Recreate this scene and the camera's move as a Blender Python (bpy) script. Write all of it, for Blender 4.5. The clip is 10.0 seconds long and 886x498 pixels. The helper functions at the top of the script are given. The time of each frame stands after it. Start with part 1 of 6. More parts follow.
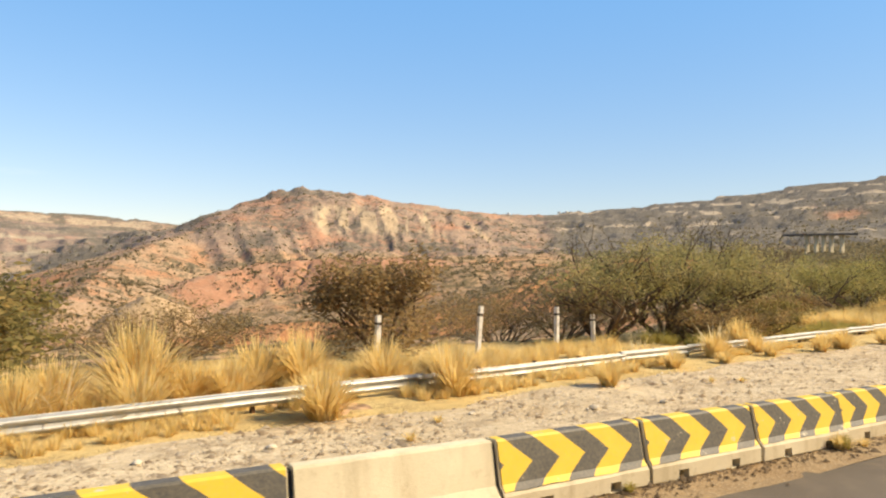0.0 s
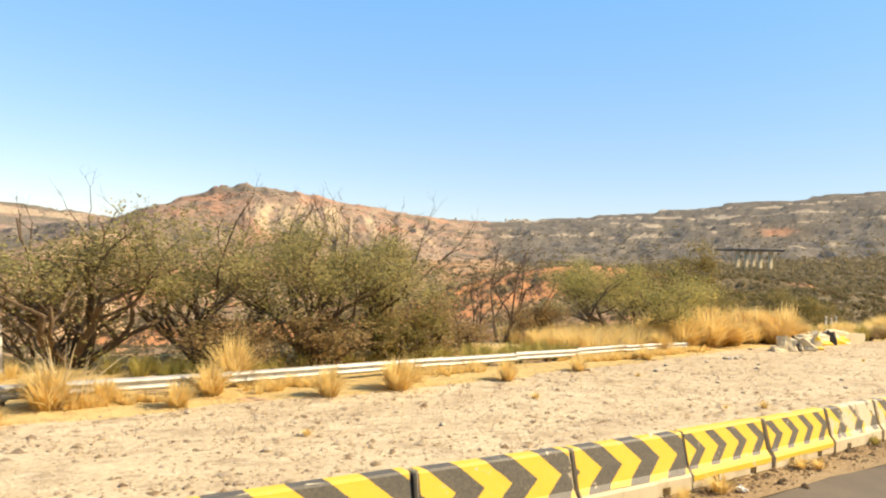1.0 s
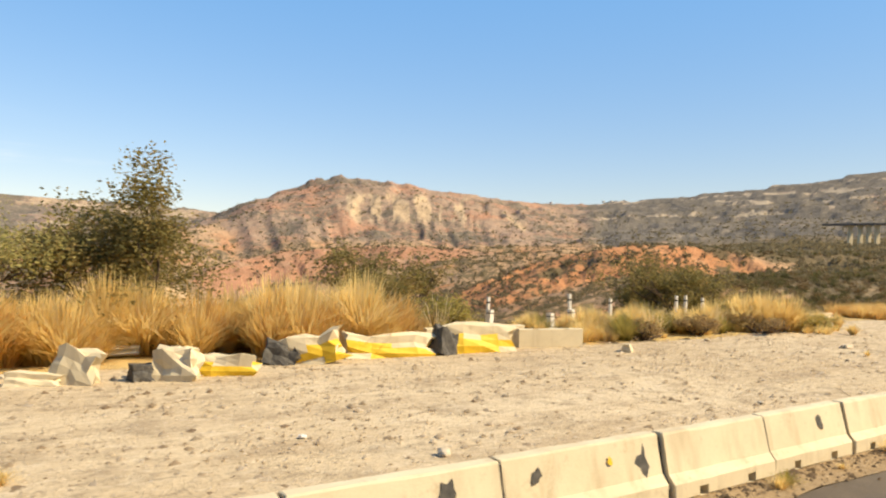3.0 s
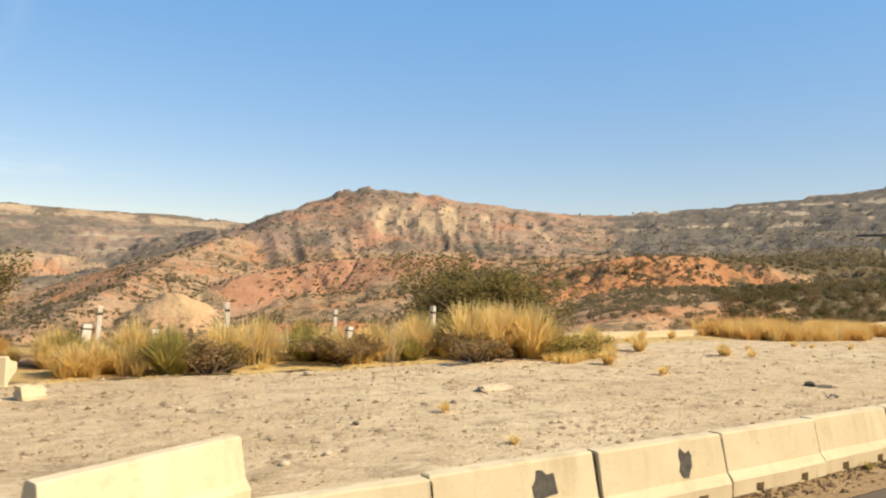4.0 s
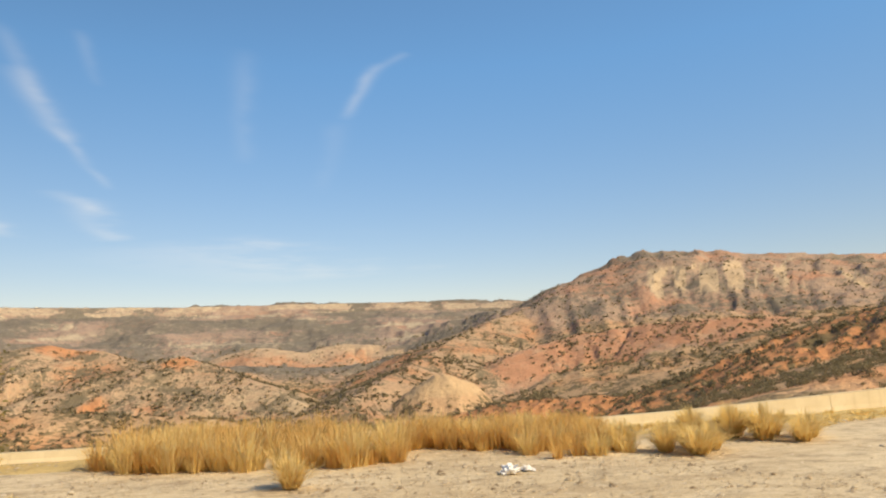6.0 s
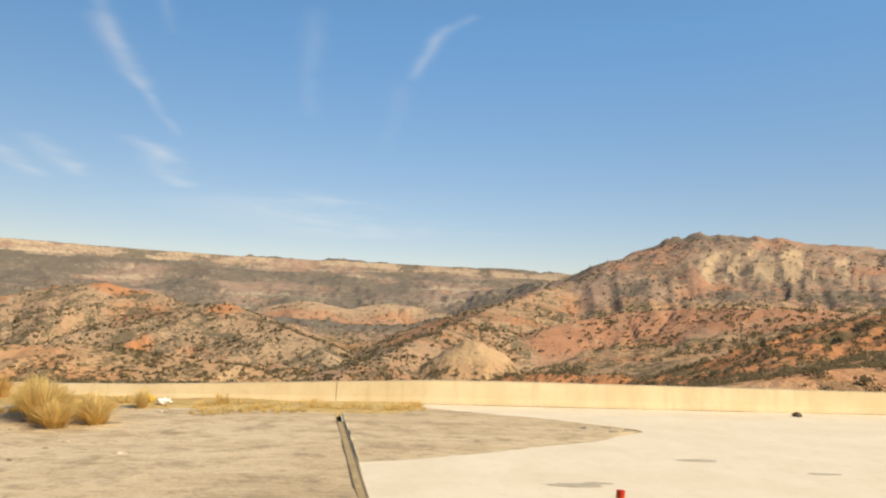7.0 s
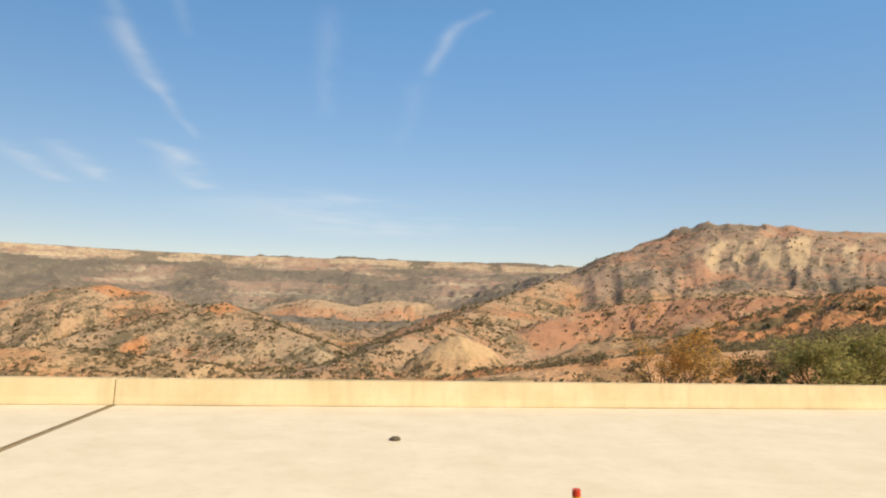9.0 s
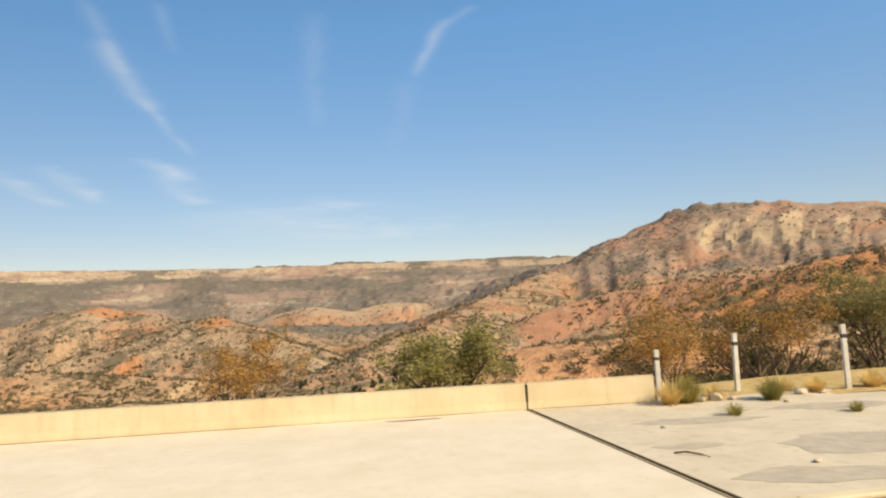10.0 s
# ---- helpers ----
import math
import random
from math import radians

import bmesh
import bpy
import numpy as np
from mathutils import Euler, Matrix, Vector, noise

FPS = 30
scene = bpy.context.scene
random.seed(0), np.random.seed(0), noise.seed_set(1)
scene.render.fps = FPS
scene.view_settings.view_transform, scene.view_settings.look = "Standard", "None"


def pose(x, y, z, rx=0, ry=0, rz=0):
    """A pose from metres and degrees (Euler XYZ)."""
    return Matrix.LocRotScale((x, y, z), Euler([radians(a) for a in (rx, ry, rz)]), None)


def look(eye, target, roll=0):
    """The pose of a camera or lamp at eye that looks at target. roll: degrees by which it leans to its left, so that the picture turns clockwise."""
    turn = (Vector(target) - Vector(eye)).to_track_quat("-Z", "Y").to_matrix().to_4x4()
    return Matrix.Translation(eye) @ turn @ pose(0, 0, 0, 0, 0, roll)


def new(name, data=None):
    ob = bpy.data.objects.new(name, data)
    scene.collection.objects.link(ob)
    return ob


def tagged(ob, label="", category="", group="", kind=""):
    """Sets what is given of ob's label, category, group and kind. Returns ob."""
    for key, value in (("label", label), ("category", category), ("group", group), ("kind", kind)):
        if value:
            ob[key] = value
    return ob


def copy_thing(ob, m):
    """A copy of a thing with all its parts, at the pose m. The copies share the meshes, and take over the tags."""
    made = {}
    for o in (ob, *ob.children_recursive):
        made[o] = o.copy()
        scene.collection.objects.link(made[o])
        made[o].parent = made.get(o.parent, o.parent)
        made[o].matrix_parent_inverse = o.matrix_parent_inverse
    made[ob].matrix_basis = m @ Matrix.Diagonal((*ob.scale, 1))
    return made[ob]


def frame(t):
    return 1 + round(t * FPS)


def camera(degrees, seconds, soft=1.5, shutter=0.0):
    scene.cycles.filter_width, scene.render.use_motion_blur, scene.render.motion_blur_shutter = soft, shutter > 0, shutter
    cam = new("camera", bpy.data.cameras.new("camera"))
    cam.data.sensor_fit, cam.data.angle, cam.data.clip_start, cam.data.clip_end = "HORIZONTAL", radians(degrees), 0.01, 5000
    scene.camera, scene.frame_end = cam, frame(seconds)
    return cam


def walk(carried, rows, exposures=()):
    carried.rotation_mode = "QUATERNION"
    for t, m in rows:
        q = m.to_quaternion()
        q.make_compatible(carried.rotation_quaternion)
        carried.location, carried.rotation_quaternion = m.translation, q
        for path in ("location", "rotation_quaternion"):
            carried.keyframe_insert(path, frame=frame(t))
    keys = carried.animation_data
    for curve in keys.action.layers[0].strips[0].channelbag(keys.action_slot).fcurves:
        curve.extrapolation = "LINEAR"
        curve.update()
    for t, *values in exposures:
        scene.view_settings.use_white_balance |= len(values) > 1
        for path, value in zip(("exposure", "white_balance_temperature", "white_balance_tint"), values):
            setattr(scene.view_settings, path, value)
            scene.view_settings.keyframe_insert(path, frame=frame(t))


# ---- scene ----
cam = camera(66.0, 10.0, soft=2.1, shutter=0.03)
PATH = [
    (0, (3.691, 3.134, 2.663), (4.948, 4.686, 2.76), 0.7),
    (0.2, (7.598, 2.703, 2.743), (8.87, 4.243, 2.843), -0.0),
    (0.5, (13.584, 1.837, 2.865), (14.873, 3.36, 2.997), 0.4),
    (0.7, (17.48, 1.346, 2.845), (18.788, 2.853, 2.976), 0.8),
    (1, (23.378, 0.703, 2.854), (24.744, 2.16, 2.967), 2.5),
    (1.2, (27.343, 0.347, 2.874), (28.692, 1.823, 2.92), 0.4),
    (1.4, (31.352, 0.041, 2.89), (32.715, 1.501, 2.997), 1.8),
    (1.5, (33.337, -0.108, 2.897), (34.614, 1.428, 3.0), 0.2),
    (1.6, (35.325, -0.335, 2.887), (36.63, 1.175, 3.011), 1.0),
    (1.9, (41.224, -1.005, 2.848), (42.512, 0.518, 2.988), 0.9),
    (2, (43.202, -1.157, 2.843), (44.513, 0.346, 2.991), 1.0),
    (2.1, (45.203, -1.22, 2.844), (46.536, 0.268, 2.941), 1.5),
    (2.4, (51.324, -1.489, 2.838), (52.615, 0.037, 2.925), 0.3),
    (2.5, (53.347, -1.594, 2.842), (54.593, -0.033, 2.934), 1.6),
    (2.6, (55.354, -1.734, 2.852), (56.558, -0.138, 2.915), 2.7),
    (2.7, (57.355, -1.84, 2.865), (58.527, -0.22, 2.923), 2.8),
    (3.8, (79.25, -2.494, 2.757), (80.356, -0.83, 2.858), -0.7),
    (4, (83.16, -2.461, 2.771), (84.215, -0.765, 2.868), 1.5),
    (4.1, (85.14, -2.452, 2.76), (86.171, -0.741, 2.855), 1.4),
    (4.2, (87.167, -2.43, 2.76), (88.18, -0.707, 2.843), 0.8),
    (4.4, (91.542, -2.47, 2.823), (92.461, -0.694, 2.876), -1.7),
    (4.5, (93.687, -2.493, 2.837), (94.555, -0.693, 2.921), -3.2),
    (5, (103.946, -2.227, 2.84), (104.619, -0.347, 2.947), -4.4),
    (5.3, (110.207, -1.987, 2.808), (110.703, -0.05, 2.863), -8.7),
    (5.5, (114.412, -1.743, 2.874), (114.76, 0.225, 2.967), -8.5),
    (5.7, (118.639, -1.506, 2.863), (118.97, 0.442, 3.172), -3.8),
    (6.8, (141.901, -0.059, 2.94), (142.102, 1.915, 3.191), -1.0),
    (7, (146.079, 0.272, 2.929), (146.196, 2.256, 3.144), 2.3),
    (7.2, (150.087, 0.643, 2.906), (150.189, 2.623, 3.168), 0.7),
    (7.5, (156.144, 1.261, 2.906), (156.233, 3.242, 3.164), 0.7),
    (8, (166.383, 2.488, 2.934), (166.439, 4.473, 3.171), 1.3),
    (8.5, (177.233, 3.63, 3.037), (177.311, 5.615, 3.265), 1.4),
    (9, (187.616, 4.696, 3.051), (187.68, 6.685, 3.253), 1.2),
    (9.5, (197.722, 6.064, 3.188), (197.843, 8.051, 3.378), 2.0),
    (9.6, (199.683, 6.403, 3.193), (199.764, 8.395, 3.346), 1.0),
    (10, (207.668, 7.791, 3.172), (207.73, 9.78, 3.37), -2.8),
]
walk(cam, [(t, look(eye, target, roll)) for t, eye, target, roll in PATH], exposures=[(0, 0.78, 8600, 10), (0.5, 0.80, 8600, 10), (1.0, 1.00, 8800, 10), (1.5, 0.88, 8600, 10), (2.0, 0.78, 8600, 10), (2.7, 0.74, 8600, 10), (4.0, 0.58, 8600, 10), (4.5, 0.62, 8600, 10), (5.0, 0.58, 8600, 10), (5.7, 0.44, 8650, 10), (7.0, 0.33, 8700, 10), (10, 0.36, 8600, 10)])

# ---- light ----
SUN_TO = Vector((0.78, -0.63, 0.0)).normalized()
SUN_EL = radians(40)
world = bpy.data.worlds.new("sky")
scene.world = world
world.use_nodes = True
wn, wl = world.node_tree.nodes, world.node_tree.links
wbg = wn["Background"]
sky = wn.new("ShaderNodeTexSky")
sky.sky_type = 'NISHITA'
sky.sun_disc = False
sky.sun_elevation = SUN_EL
sky.sun_rotation = math.atan2(SUN_TO.x, SUN_TO.y)
sky.altitude = 600
sky.air_density = 1.0
sky.dust_density = 0.25
sky.ozone_density = 1.2
wbg.inputs["Strength"].default_value = 0.125
# thin wind-drawn cirrus
wtc = wn.new("ShaderNodeTexCoord")
def wmath(op, a, b=None, c=None):
    n = wn.new("ShaderNodeMath"); n.operation = op
    for k, v in enumerate((a, b, c)):
        if v is None: continue
        if isinstance(v, (int, float)): n.inputs[k].default_value = v
        else: wl.new(v, n.inputs[k])
    return n.outputs[0]
wsep = wn.new("ShaderNodeSeparateXYZ"); wl.new(wtc.outputs["Generated"], wsep.inputs[0])
wz = wmath('MAXIMUM', wsep.outputs[2], 0.02)
wpx, wpy = wmath('DIVIDE', wsep.outputs[0], wz), wmath('DIVIDE', wsep.outputs[1], wz)
wcmb = wn.new("ShaderNodeCombineXYZ"); wl.new(wpx, wcmb.inputs[0]); wl.new(wpy, wcmb.inputs[1])
wsum = None


def wisp(x0, y0, x1, y1, width, strength, seed):
    """A cirrus streak in the cloud plane from one end to the other."""
    global wsum
    dx, dy = x1 - x0, y1 - y0
    ln = math.hypot(dx, dy)
    ux, uy = dx / ln, dy / ln
    nz = wn.new("ShaderNodeTexNoise"); nz.inputs["Scale"].default_value = 1.8; nz.inputs["Detail"].default_value = 6
    off = wn.new("ShaderNodeVectorMath"); off.operation = 'ADD'
    wl.new(wcmb.outputs[0], off.inputs[0]); off.inputs[1].default_value = (seed, seed * 2.3, 0)
    wl.new(off.outputs[0], nz.inputs["Vector"])
    ax, ay = wmath('SUBTRACT', wpx, x0), wmath('SUBTRACT', wpy, y0)
    s = wmath('ADD', wmath('MULTIPLY', ax, ux / ln), wmath('MULTIPLY', ay, uy / ln))
    d = wmath('ADD', wmath('MULTIPLY', ax, -uy), wmath('MULTIPLY', ay, ux))
    d = wmath('ADD', d, wmath('MULTIPLY', wmath('SUBTRACT', nz.outputs[0], 0.5), width * 3.4))
    g = wmath('POWER', 2.718, wmath('MULTIPLY', wmath('MULTIPLY', d, d), -1.0 / (width * width)))
    q = wmath('SUBTRACT', wmath('MULTIPLY', s, 2.0), 1.0)
    q = wmath('MULTIPLY', q, q)
    e = wmath('MAXIMUM', wmath('SUBTRACT', 1.0, wmath('MULTIPLY', q, q)), 0.0)
    tex = wmath('MULTIPLY', wmath('POWER', nz.outputs[0], 1.9), 3.1)
    v = wmath('MULTIPLY', wmath('MULTIPLY', wmath('MULTIPLY', g, e), tex), strength)
    wsum = v if wsum is None else wmath('ADD', wsum, v)


wisp(-0.97, 1.95, -1.13, 2.62, 0.030, 0.09, 1.3)
wisp(-1.08, 2.25, -1.22, 3.10, 0.048, 0.15, 2.6)
wisp(-1.18, 2.80, -1.31, 3.95, 0.030, 0.10, 4.4)
wisp(-0.78, 2.00, -0.86, 2.45, 0.022, 0.06, 18.6)
wisp(-0.33, 2.10, -0.50, 3.45, 0.045, 0.06, 12.9)
wisp(0.00, 2.78, 0.13, 2.20, 0.026, 0.12, 4.1)
wisp(0.09, 2.28, 0.22, 2.12, 0.022, 0.07, 5.2)
wisp(-0.19, 4.1, 0.01, 2.74, 0.05, 0.04, 6.1)
wisp(-2.17, 3.95, -2.50, 5.35, 0.09, 0.16, 7.7)
wisp(-2.50, 3.95, -2.85, 5.40, 0.10, 0.16, 15.4)
wisp(-1.52, 4.05, -1.84, 5.60, 0.10, 0.20, 9.2)
wisp(-1.66, 3.90, -1.50, 4.65, 0.08, 0.08, 10.3)
wisp(-1.7, 5.6, -0.4, 8.6, 0.8, 0.14, 21.0)
wmix = wn.new("ShaderNodeMix"); wmix.data_type = 'RGBA'
wl.new(wmath('MINIMUM', wsum, 0.75), wmix.inputs[0])
wtint = wn.new("ShaderNodeMix"); wtint.data_type = 'RGBA'; wtint.blend_type = 'MULTIPLY'
wtint.inputs[0].default_value = 1.0
# sky painted brighter around bearing 18, dimmer away from it
wflat = wmath('SQRT', wmath('ADD', wmath('ADD', wmath('MULTIPLY', wsep.outputs[0], wsep.outputs[0]), wmath('MULTIPLY', wsep.outputs[1], wsep.outputs[1])), 1e-6))
wahead = wmath('MAXIMUM', wmath('DIVIDE', wmath('ADD', wmath('MULTIPLY', wsep.outputs[0], 0.309), wmath('MULTIPLY', wsep.outputs[1], 0.951)), wflat), 0.0)
wlobe = wmath('ADD', wmath('MULTIPLY', wmath('POWER', wahead, 3.0), 0.40), 0.82)
whaze = wn.new("ShaderNodeMix"); whaze.data_type = 'RGBA'
wl.new(wmath('MINIMUM', wmath('MULTIPLY', wmath('SUBTRACT', wz, 0.02), 2.6), 1.0), whaze.inputs[0])
whaze.inputs[6].default_value = (0.68, 0.59, 0.62, 1)
whaze.inputs[7].default_value = (0.51, 0.93, 1.25, 1)
wlobe_tint = wn.new("ShaderNodeVectorMath"); wlobe_tint.operation = 'SCALE'
wl.new(whaze.outputs[2], wlobe_tint.inputs[0]); wl.new(wlobe, wlobe_tint.inputs[3])
wl.new(wlobe_tint.outputs[0], wtint.inputs[7])
wl.new(sky.outputs[0], wtint.inputs[6])
wl.new(wtint.outputs[2], wmix.inputs[6])
wmix.inputs[7].default_value = (6.0, 6.3, 6.9, 1)
wl.new(wmix.outputs[2], wbg.inputs["Color"])

sun = new("sun", bpy.data.lights.new("sun", 'SUN'))
sun.data.energy = 4.2
sun.data.angle = radians(0.53)
sun.data.color = (1.0, 0.92, 0.78)
sun_dir = Vector((SUN_TO.x * math.cos(SUN_EL), SUN_TO.y * math.cos(SUN_EL), math.sin(SUN_EL)))
sun.matrix_world = Matrix.Translation((100, -60, 80)) @ sun_dir.to_track_quat("Z", "Y").to_matrix().to_4x4()


# ---- materials ----
class Nodes:
    """Short hand for building a node material."""

    def __init__(self, name, rough=0.9, metal=0.0, spec=0.3):
        self.mat = bpy.data.materials.new(name)
        self.mat.use_nodes = True
        self.n, self.l = self.mat.node_tree.nodes, self.mat.node_tree.links
        self.bsdf = self.n["Principled BSDF"]
        self.bsdf.inputs["Roughness"].default_value = rough
        self.bsdf.inputs["Metallic"].default_value = metal
        self.bsdf.inputs["Specular IOR Level"].default_value = spec
        self.tc = self.n.new("ShaderNodeTexCoord")
        self.geo = self.n.new("ShaderNodeNewGeometry")

    def put(self, sock, v):
        if isinstance(v, (int, float)):
            sock.default_value = v
        elif isinstance(v, tuple):
            sock.default_value = v if len(v) != 3 or len(sock.default_value) == 3 else (*v, 1)
        else:
            self.l.new(v, sock)

    def math(self, op, a, b=0.0, clamp=False):
        n = self.n.new("ShaderNodeMath"); n.operation = op; n.use_clamp = clamp
        self.put(n.inputs[0], a); self.put(n.inputs[1], b)
        return n.outputs[0]

    def noise(self, scale, detail=4, rough=0.55, vec=None, offset=None, stretch=None):
        n = self.n.new("ShaderNodeTexNoise")
        n.inputs["Scale"].default_value, n.inputs["Detail"].default_value, n.inputs["Roughness"].default_value = scale, detail, rough
        vec = vec or self.geo.outputs["Position"]
        if offset is not None or stretch is not None:
            m = self.n.new("ShaderNodeMapping")
            self.l.new(vec, m.inputs[0])
            if offset is not None: self.put(m.inputs[1], offset)
            if stretch is not None: m.inputs[3].default_value = stretch
            vec = m.outputs[0]
        self.l.new(vec, n.inputs["Vector"])
        return n.outputs[0]

    def voronoi(self, scale, feature='F1', vec=None, out="Distance"):
        n = self.n.new("ShaderNodeTexVoronoi"); n.feature = feature
        n.inputs["Scale"].default_value = scale
        self.l.new(vec or self.geo.outputs["Position"], n.inputs["Vector"])
        return n.outputs[out]

    def ramp(self, v, lo, hi, a=0.0, b=1.0):
        n = self.n.new("ShaderNodeMapRange")
        self.l.new(v, n.inputs[0])
        for k, x in zip((1, 2, 3, 4), (lo, hi, a, b)):
            self.put(n.inputs[k], x)
        return n.outputs[0]

    def mix(self, f, a, b, mode='MIX'):
        n = self.n.new("ShaderNodeMix"); n.data_type = 'RGBA'; n.blend_type = mode
        self.put(n.inputs[0], f); self.put(n.inputs[6], a); self.put(n.inputs[7], b)
        return n.outputs[2]

    def rand(self):
        return self.n.new("ShaderNodeObjectInfo").outputs["Random"]

    def attr(self, name):
        n = self.n.new("ShaderNodeAttribute"); n.attribute_name = name
        s = self.n.new("ShaderNodeSeparateColor"); self.l.new(n.outputs["Color"], s.inputs[0])
        return s.outputs[0], s.outputs[1], s.outputs[2]

    def sep(self, v):
        s = self.n.new("ShaderNodeSeparateXYZ"); self.l.new(v, s.inputs[0])
        return s.outputs

    def bump(self, h, strength=0.4, dist=0.02):
        n = self.n.new("ShaderNodeBump")
        n.inputs["Strength"].default_value, n.inputs["Distance"].default_value = strength, dist
        self.l.new(h, n.inputs["Height"]); self.l.new(n.outputs[0], self.bsdf.inputs["Normal"])

    def done(self, color, rough=None):
        self.put(self.bsdf.inputs["Base Color"], color)
        if rough is not None: self.put(self.bsdf.inputs["Roughness"], rough)
        return self.mat


def earth_material():
    m = Nodes("hill_earth", 0.95, spec=0.08)
    red, pale, scrub = m.attr("geology")
    # far hills mixed greyer, painting haze into the base colour
    far = m.attr("haze_grey")[0]
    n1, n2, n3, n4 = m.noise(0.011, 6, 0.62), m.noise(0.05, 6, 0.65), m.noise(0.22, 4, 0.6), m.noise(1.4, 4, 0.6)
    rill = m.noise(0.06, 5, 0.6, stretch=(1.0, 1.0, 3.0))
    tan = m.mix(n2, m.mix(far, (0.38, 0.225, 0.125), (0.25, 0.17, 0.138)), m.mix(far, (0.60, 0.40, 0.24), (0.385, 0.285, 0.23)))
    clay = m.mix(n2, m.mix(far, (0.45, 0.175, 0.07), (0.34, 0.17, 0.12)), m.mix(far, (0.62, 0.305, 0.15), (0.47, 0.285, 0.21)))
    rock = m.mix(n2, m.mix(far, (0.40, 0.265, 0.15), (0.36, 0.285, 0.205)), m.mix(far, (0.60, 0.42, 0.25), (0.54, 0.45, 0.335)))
    c = m.mix(m.ramp(m.math('ADD', red, m.math('MULTIPLY', m.math('SUBTRACT', n1, 0.5), 1.3)), 0.34, 0.66), tan, clay)
    c = m.mix(m.ramp(m.math('ADD', pale, m.math('MULTIPLY', m.math('SUBTRACT', rill, 0.5), 1.0)), 0.36, 0.60), c, rock)
    cover = m.math('ADD', m.math('MULTIPLY', n2, 0.5), m.math('MULTIPLY', n3, 0.5))
    green = m.mix(m.ramp(n3, 0.3, 0.7), (0.085, 0.068, 0.036), (0.155, 0.122, 0.066))
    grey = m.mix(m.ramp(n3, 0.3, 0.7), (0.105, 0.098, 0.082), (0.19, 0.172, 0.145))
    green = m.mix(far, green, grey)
    s = m.ramp(m.math('SUBTRACT', m.math('ADD', cover, m.math('MULTIPLY', scrub, 0.42)), 0.66), 0.0, 0.07)
    c = m.mix(m.math('MULTIPLY', s, 0.92), c, green)
    mottle = m.noise(0.028, 8, 0.75)
    c = m.mix(m.ramp(mottle, 0.50, 0.60, 0.0, 0.45), c, m.mix(0.45, c, green))
    c = m.mix(m.ramp(mottle, 0.36, 0.46, 0.45, 0.0), c, rock)
    dot = m.voronoi(0.13)
    clump = m.ramp(m.math('ADD', m.voronoi(0.065), m.math('MULTIPLY', m.math('SUBTRACT', n3, 0.5), 0.7)), 0.16, 0.30, 0.7, 0.0)
    c = m.mix(m.math('MULTIPLY', clump, m.ramp(m.math('ADD', n1, m.math('MULTIPLY', scrub, 0.5)), 0.55, 0.75)), c, green)
    dots = m.math('MULTIPLY', m.ramp(m.math('ADD', dot, m.math('MULTIPLY', m.math('SUBTRACT', n3, 0.5), 0.5)), 0.20, 0.34, 1.0, 0.0), m.ramp(m.math('ADD', n2, m.math('MULTIPLY', scrub, 0.35)), 0.52, 0.66))
    c = m.mix(m.math('MULTIPLY', dots, 0.85), c, green)
    c = m.mix(m.ramp(n4, 0.35, 0.7, 0.0, 0.12), c, m.mix(0.5, c, (0.72, 0.58, 0.42)))
    n5 = m.noise(0.10, 5, 0.7)
    m.bump(m.math('ADD', m.math('ADD', m.math('MULTIPLY', n2, 3.0), m.math('MULTIPLY', n5, 2.2)), m.math('MULTIPLY', n3, 1.4)), 0.6, 1.4)
    return m.done(c)


def verge_material():
    m = Nodes("straw_covered_verge", 0.97, spec=0.05)
    n1, n2, n3 = m.noise(0.35, 5), m.noise(2.2, 5, 0.65), m.noise(16, 4, 0.7)
    c = m.mix(m.ramp(n1, 0.3, 0.7), (0.50, 0.345, 0.145), (0.62, 0.46, 0.215))
    c = m.mix(m.ramp(n2, 0.50, 0.70, 0, 0.7), c, (0.29, 0.19, 0.095))
    c = m.mix(m.ramp(n3, 0.5, 0.7, 0, 0.5), c, (0.70, 0.55, 0.28))
    m.bump(m.math('ADD', n2, m.math('MULTIPLY', n3, 0.6)), 0.9, 0.08)
    return m.done(c)


def gravel_material():
    m = Nodes("worn_gravel_surface", 0.95, spec=0.1)
    n1, n2, n3 = m.noise(0.09, 5, 0.6), m.noise(0.9, 6, 0.7), m.noise(11, 5, 0.75)
    streak = m.noise(0.9, 6, 0.65, stretch=(0.22, 0.8, 1.0))
    c = m.mix(m.ramp(n1, 0.35, 0.65), (0.53, 0.41, 0.26), (0.65, 0.53, 0.36))
    c = m.mix(m.ramp(streak, 0.47, 0.68, 0, 0.5), c, (0.37, 0.265, 0.165))
    c = m.mix(m.ramp(streak, 0.28, 0.44, 0.5, 0), c, (0.63, 0.53, 0.38))
    c = m.mix(m.ramp(n2, 0.50, 0.64, 0, 0.7), c, (0.33, 0.25, 0.165))
    n5 = m.noise(3.2, 5, 0.75, stretch=(0.55, 1.0, 1.0))
    c = m.mix(m.ramp(n5, 0.54, 0.66, 0, 0.65), c, (0.29, 0.22, 0.145))
    c = m.mix(m.ramp(n5, 0.34, 0.46, 0.6, 0), c, (0.68, 0.57, 0.41))
    c = m.mix(m.ramp(n3, 0.55, 0.68, 0, 0.6), c, (0.27, 0.20, 0.135))
    c = m.mix(m.ramp(n3, 0.30, 0.42, 0.6, 0.0), c, (0.72, 0.61, 0.44))
    m.bump(m.math('ADD', m.math('MULTIPLY', n2, 1.2), m.math('MULTIPLY', n3, 0.5)), 0.9, 0.06)
    return m.done(c)


